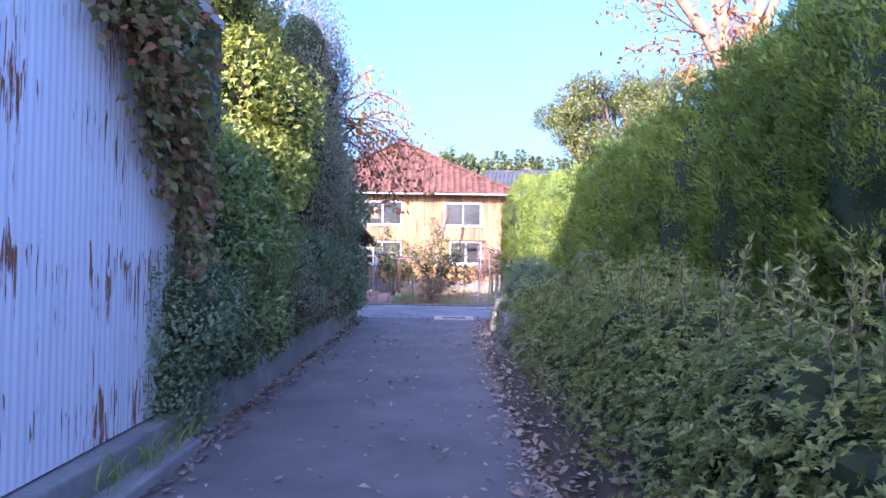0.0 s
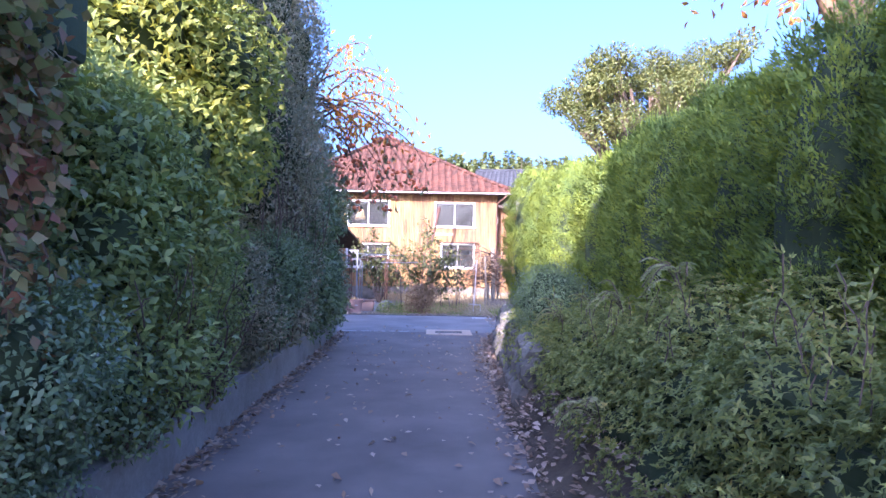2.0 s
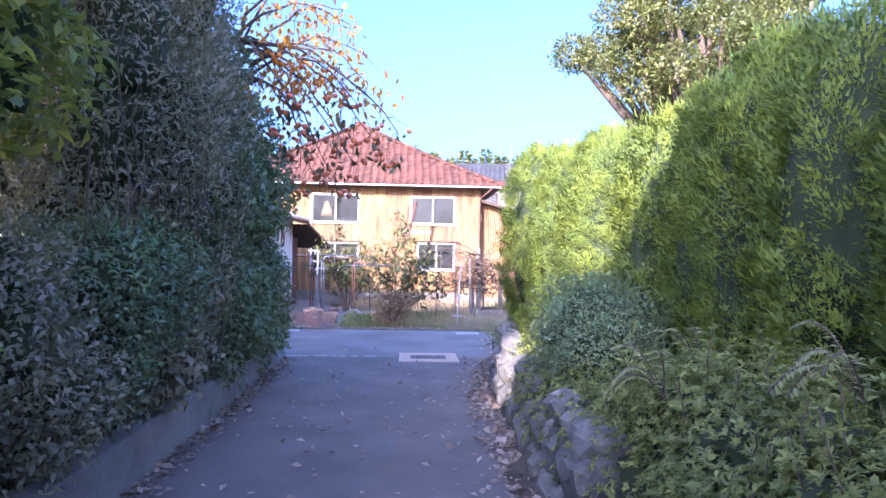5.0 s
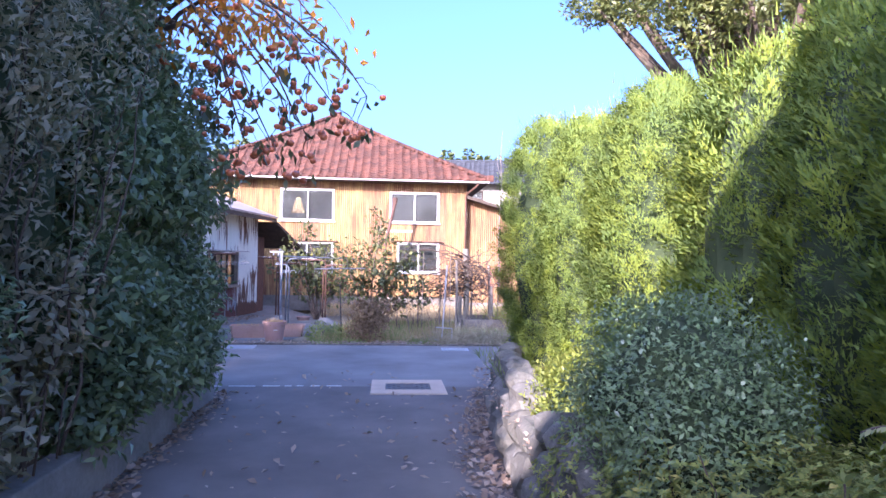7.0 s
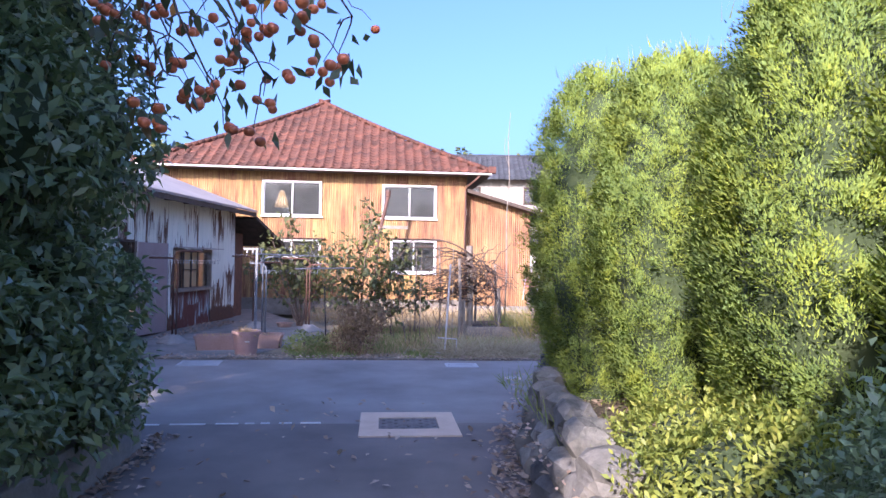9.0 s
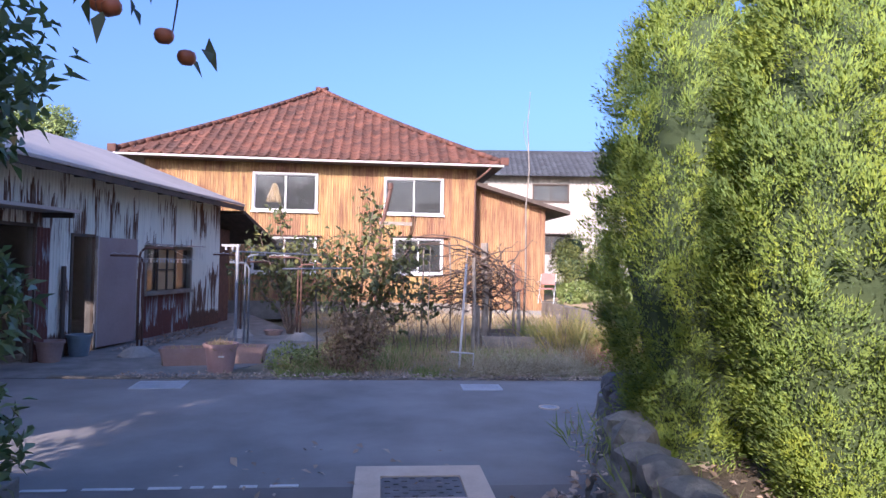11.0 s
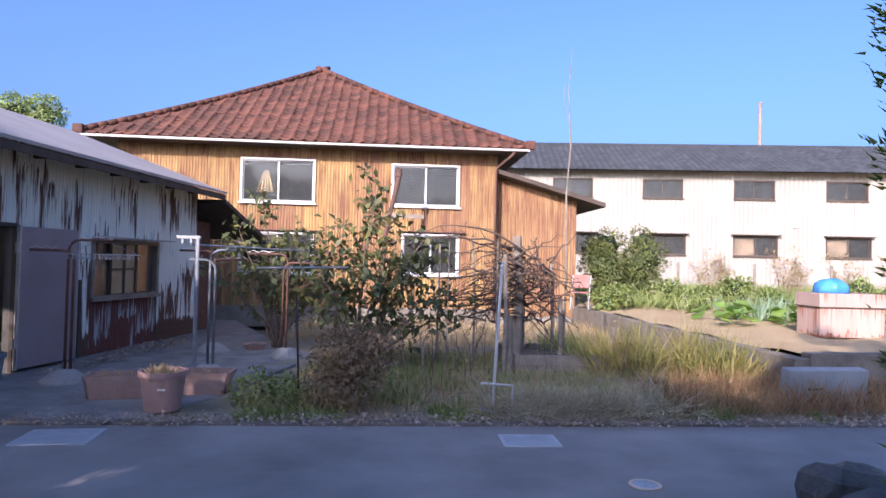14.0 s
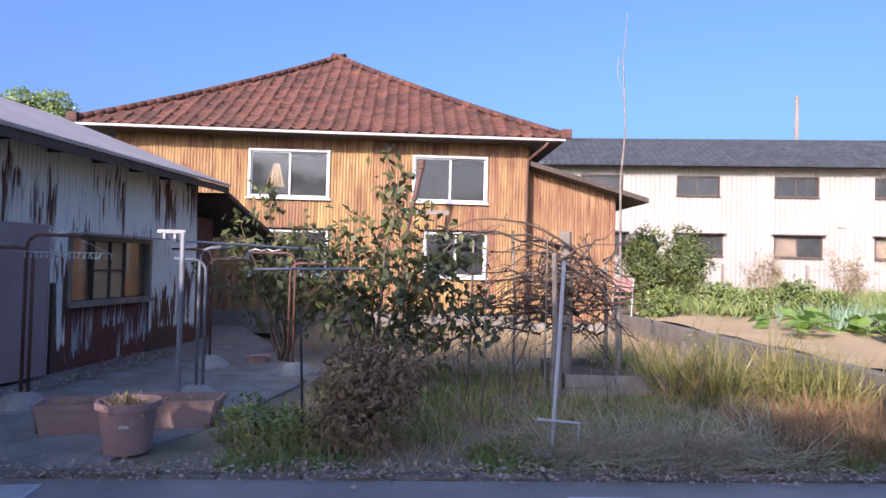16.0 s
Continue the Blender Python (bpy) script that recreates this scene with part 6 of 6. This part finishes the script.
# white-framed hand tool leaning in the bed
tool = thing("upturned_scoop", "upturned white-handled metal scoop stuck in the soil", "garden tool", m=pose(1.18, 21.3, 0.0))
part("shaft", tube(bmesh.new(), [(-0.02, 0.02, 0.02), (0.03, 0.05, 0.9), (0.07, 0.08, 1.62)], 0.017, 8), ALUMINIUM, tool)
part("handle_frame", tube(bmesh.new(), [(-0.15, 0.0, 0.31), (0.19, -0.03, 0.29), (0.18, -0.03, 0.0)], 0.014, 8), ALUMINIUM, tool)
bm = bmesh.new()
for i in range(6):
    x = -0.17 + i * 0.062
    box(bm, x, x + 0.062, -0.12, 0.10, 0.01 + 0.012 * abs(i - 2.5), 0.024 + 0.012 * abs(i - 2.5))
part("blade", bm, STEEL, tool, "dented pale metal blade")

# stovepipe before the house
flue = thing("stove_flue", "leaning rust-brown metal stovepipe with a round cap", "flue", m=pose(0.10, 30.6, 0))
part("pipe", tube(bmesh.new(), [(-0.25, 0, 0.0), (-0.22, 0, 2.2), (0.22 - 0.12, 0, 3.72)], 0.055, 12), RUST_PIPE, flue)
part("cap", lathe(bmesh.new(), [(0.001, 3.93), (0.085, 3.92), (0.09, 3.86), (0.075, 3.80), (0.085, 3.74), (0.06, 3.72)], 0.10, 0, 14), RUST_PIPE, flue)
part("bracket", boxes((-0.2, 0.75, -0.03, 0.02, 2.70, 2.80)), GREY_WOOD, flue, "wooden brace")

# raised wooden planter box
bed_box = thing("raised_planter", "grey wooden raised planter box in the garden", "planter", m=pose(2.6, 24.6, -0.06))
for q in ((-0.7, 0.7, -0.75, -0.71, 0, 0.16), (-0.7, 0.7, -0.75, -0.71, 0.165, 0.32), (-0.7, 0.7, 0.71, 0.75, 0, 0.32), (-0.70, -0.66, -0.709, 0.709, 0, 0.32), (0.66, 0.70, -0.709, 0.709, 0, 0.32)):
    part("plank", boxes(q, bevel=0.005), GREY_WOOD, bed_box)
part("soil", boxes((-0.655, 0.655, -0.705, 0.705, 0.0, 0.24)), EARTH, bed_box)
for x, h in ((-0.78, 0.9), (0.78, 0.75)):
    part("stump_post", tube(bmesh.new(), [(x, -0.7, -0.05), (x, -0.7, h)], 0.045, 8), GREY_WOOD, bed_box)

# chair by the lean-to
chair = thing("garden_chair", "old folding chair with a faded reddish back", "chair", m=pose(5.0, 31.0, 0.48, 0, 0, -25))
CH = plain("faded_red_vinyl", (0.22, 0.09, 0.07), (0.34, 0.17, 0.14), 4, 40, 0.6, 0.1)
part("seat", boxes((-0.22, 0.22, -0.22, 0.22, 0.42, 0.46), bevel=0.015), CH, chair)
part("backrest", boxes((-0.22, 0.22, 0.20, 0.24, 0.55, 0.9), bevel=0.015), CH, chair)
for sx in (-1, 1):
    part("leg", tube(bmesh.new(), [(sx * 0.23, -0.22, 0.0), (sx * 0.23, 0.05, 0.45), (sx * 0.23, 0.22, 0.88)], 0.012, 6), ALUMINIUM, chair)
    part("leg", tube(bmesh.new(), [(sx * 0.21, 0.25, 0.0), (sx * 0.21, -0.2, 0.43)], 0.012, 6), ALUMINIUM, chair)
    part("armrest", boxes((sx * 0.25 - 0.03, sx * 0.25 + 0.03, -0.2, 0.2, 0.63, 0.655), bevel=0.006), GREY_WOOD, chair)

# rusty tank with a blue cover, concrete slab
RUST_RED = corrugated("rusty_pink_sheet", ((0.40, 0.28, 0.23), (0.46, 0.34, 0.28), (0.38, 0.28, 0.24)), ((0.24, 0.075, 0.045), (0.35, 0.13, 0.07)), 0.45, 0.7, 0.6)
tank = thing("metal_bin", "rust-streaked metal bin under a blue cover", "bin", m=pose(7.81, 25.05, 0.49, 0, 0, -4))
part("body", boxes((-0.55, 0.55, -0.35, 0.35, 0.0, 0.50), bevel=0.012), RUST_RED, tank)
part("upper_panel", boxes((-0.57, 0.57, -0.37, 0.37, 0.505, 0.74), bevel=0.012), RUST_RED, tank)
part("band", boxes((-0.575, 0.575, -0.375, 0.375, 0.495, 0.515)), DARK_WOOD, tank)
bm = bmesh.new()
gs = bmesh.ops.create_icosphere(bm, subdivisions=3, radius=1.0)["verts"]
for v in gs:
    k = 1 + 0.08 * math.sin(9 * v.co.x + 3 * v.co.y) + 0.06 * math.sin(13 * v.co.y)
    v.co = Vector((v.co.x * 0.27 * k, v.co.y * 0.24 * k, max(0.0, v.co.z) ** 0.6 * 0.24 * k))
cov = thing("blue_cover", "crumpled bright blue plastic cover on the bin", "plastic cover", m=pose(7.62, 25.0, 1.232))
part("sheet", bm, plain("blue_plastic", (0.05, 0.24, 0.58), (0.09, 0.34, 0.70), 6, 40, 0.4, 0.3), cov, smooth=True)
slab = thing("concrete_slab", "cracked pale concrete slab leaning by the road", "slab", m=pose(5.15, 21.75, -0.05, 8, 0, 3))
part("block", boxes((-0.48, 0.55, -0.08, 0.08, -0.05, 0.50), bevel=0.02), plain("pale_blue_concrete", (0.22, 0.235, 0.245), (0.34, 0.36, 0.37), 3.0, 30.0, 0.9, 0.4), slab)
# raised strip, no hole: a slot's inner shade painted on the face
part("slot", boxes((-0.22, -0.05, -0.085, -0.079, 0.26, 0.285)), DARK_CORE, slab, "thin strip painted dark as the shade in a slot")

# ---- the field: vegetables and shrubs ----
TARO = leafy("taro_leaves", ((0.13, 0.24, 0.05), (0.20, 0.33, 0.07), (0.28, 0.42, 0.09), (0.38, 0.46, 0.14)), 0.5, 0.4)
LEEK = leafy("leek_blades", ((0.16, 0.26, 0.16), (0.22, 0.33, 0.21), (0.30, 0.40, 0.26), (0.36, 0.44, 0.26)), 0.5, 0.3)
FLOWERS = leafy("mixed_flowers", ((0.12, 0.18, 0.05), (0.20, 0.27, 0.07), (0.28, 0.33, 0.10), (0.60, 0.55, 0.45)), 0.6, 0.35)
rf, rfn = random.Random(71), np.random.default_rng(71)
for k in range(46):
    x, y = 7.6 + (k % 2) * 0.2 + rf.uniform(0, 3.8), 27.0 + rf.uniform(0, 2.4)
    lk = thing("leek_plant", "upright blue-green leek in a row", "leek", "leek rows", pose(x, y, 0.48))
    q = np.stack([rfn.normal(0, 0.02, 14), rfn.normal(0, 0.02, 14), np.zeros(14)], 1)
    v, f = blades(q, np.array([0, 0, 1.0]) + rfn.normal(0, 0.28, q.shape), 0.52, 0.03, rfn, 0.15)
    arr_part("blade_tuft", v, f, LEEK, lk)
for k in range(22):
    x, y = rf.uniform(6.6, 10.5), rf.uniform(25.8, 28.2)
    tp = thing("taro_plant", "broad-leaved green vegetable plant", "vegetable", "broad-leaved vegetables", pose(x, y, 0.48))
    n = 9
    a = rfn.uniform(0, 6.28, n)
    q = np.stack([0.12 * np.cos(a), 0.12 * np.sin(a), rfn.uniform(0.08, 0.3, n)], 1)
    v, f = blades(q, np.stack([np.cos(a), np.sin(a), rfn.uniform(-0.1, 0.6, n)], 1), 0.36, 0.28, rfn, 0.15, np.tile([0, 0, 1.0], (n, 1)))
    arr_part("leaf_tuft", v, f, TARO, tp)
for k in range(16):
    x, y = 5.9 + k * 0.75 + rf.uniform(-0.3, 0.3), 31.5 - 0.12 * k + rf.uniform(-0.7, 1.6)
    h = rf.uniform(0.5, 0.95)
    cl = scatter_clumps(random.Random(900 + k), 6, (x - 0.5, y - 0.5, 0.5), (x + 0.5, y + 0.5, 0.5 + h), 0.2, 0.32)
    leafy_plant("flower_bush", "low garden bush with a few pale flowers", "bush", (x, y, 0.48), cl, FLOWERS, 1500, 0.11, 0.05, 910 + k, 0.015, "field-edge bushes", core=0.6)
for k in range(9):
    x, y = 8.2 + k * 1.5 + rf.uniform(-0.5, 0.5), 35.0 + rf.uniform(-1.5, 1.5)
    stemmy("dry_bush", "tall dry reddish-brown weed bush", "bush", (x, y, 0.48), [(x + rf.uniform(-0.5, 0.5), y + rf.uniform(-0.4, 0.4), rf.uniform(1.4, 2.2)) for _ in range(7)], leafy("dry_bush_leaves", ((0.20, 0.12, 0.08), (0.32, 0.20, 0.12), (0.36, 0.30, 0.14), (0.30, 0.32, 0.12)), 0.7, 0.3) if k == 0 else bpy.data.materials["dry_bush_leaves"], 5, 0.12, 0.03, 950 + k, 0.01, 0.16, 0.3, "dry field bushes")
cl = scatter_clumps(random.Random(19), 14, (6.0, 33.0, 0.5), (8.4, 34.8, 2.9), 0.4, 0.6)
leafy_plant("evergreen_bush", "dark evergreen bush beside the lean-to", "bush", (7.0, 33.9, 0.48), cl, PINE_LEAF, 9000, 0.11, 0.05, 970, 0.05)
g = patch(rfn, 9000, 6.0, 22.0, 30.5, 43.0, 0.48)
grass("field_grass", "rough yellow-green grass behind the field", g, 0.6, 0.03, GREEN_GRASS, rfn, 0.4)
fence = thing("wire_fence", "thin wire fence on grey posts behind the field", "fence", m=pose(0, 0, 0.48))
for k in range(7):
    part("post", tube(bmesh.new(), [(7.4 + k * 2.6, 36.5 - 0.3 * k, -0.05), (7.4 + k * 2.6, 36.5 - 0.3 * k, 1.35)], 0.045, 8), GREY_WOOD, fence)
for z in (1.2, 0.7):
    part("wire", tube(bmesh.new(), [(7.4, 36.5, z), (23.0, 34.7, z)], 0.010, 5), STEEL, fence)

# ---- the stick and the branch on the left bank ----
stick = thing("white_rod", "short pale metal rod lying in the shrub", "rod", m=pose(-1.93, 5.7, 0.98))
part("rod", tube(bmesh.new(), [(-0.05, -0.35, -0.02), (-0.02, 0.12, 0.02), (0.0, 0.3, 0.02)], 0.009, 6), ALUMINIUM, stick)

rs = random.Random(55)
for k in range(9):
    x, y = rs.uniform(1.75, 2.6), rs.uniform(15.9, 17.0)
    st = thing("dead_stick", "thin pale dead stick on the stone bank", "stick", "dead sticks on the bank", pose(x, y, 0.42, 0, 0, rs.uniform(0, 360)))
    L_ = rs.uniform(0.25, 0.6)
    part("twig", tube(bmesh.new(), bend((-L_ / 2, 0, 0.0), (L_ / 2, 0.03, rs.uniform(0.02, 0.3)), -0.04, 5, 0.015, rs), [0.008, 0.007, 0.006, 0.005, 0.004, 0.003], 5), GREY_WOOD, st, smooth=True)

# ---- far trees ----
FAR_LEAF = leafy("far_conifers", ((0.05, 0.085, 0.03), (0.09, 0.13, 0.045), (0.16, 0.18, 0.06), (0.26, 0.24, 0.09)), 0.7, 0.2)
rz, rzn = random.Random(91), np.random.default_rng(91)
ps, ds = [], []
for k in range(110):
    x, y, h = -70 + k * 1.9 + rz.uniform(-1, 1), 226 + rz.uniform(-6, 16), rz.uniform(34.5, 40.5)
    n = 380
    u = rzn.random(n) ** 0.75
    a = rzn.uniform(0, 6.28, n)
    rr = 3.0 * (0.12 + u * 0.95) * (0.75 + 0.35 * rzn.random(n))
    ps.append(np.stack([x + rr * np.cos(a), y + rr * np.sin(a), h - 14.0 * u], 1))
    ds.append(np.stack([np.cos(a), np.sin(a), rzn.uniform(-0.1, 0.5, n)], 1))
v, f = blades(np.concatenate(ps), np.concatenate(ds), 2.0, 1.0, rzn, 0.2)
tagged(arr_part("far_woods", v, f, FAR_LEAF), "dark conifer wood on the horizon", "woods", kind="stuff")
# dark block closing the gaps between far trees with painted shade
bm = bmesh.new()
prism(bm, [(-90, 226), (160, 226), (160, 260), (-90, 260)], -0.5, 29.0)
tagged(part("backdrop", bm, DARK_CORE), "wooded hillside block with shade painted into its colour", "hillside", kind="structure")
cl = scatter_clumps(random.Random(23), 12, (-24.5, 50, 6.5), (-19.0, 54, 10.2), 0.7, 1.1)
leafy_plant("far_tree", "broad green tree rising behind the shed", "tree", (-21.5, 52, -0.3), cl, MID_LEAF, 12000, 0.22, 0.11, 980, 0.2)
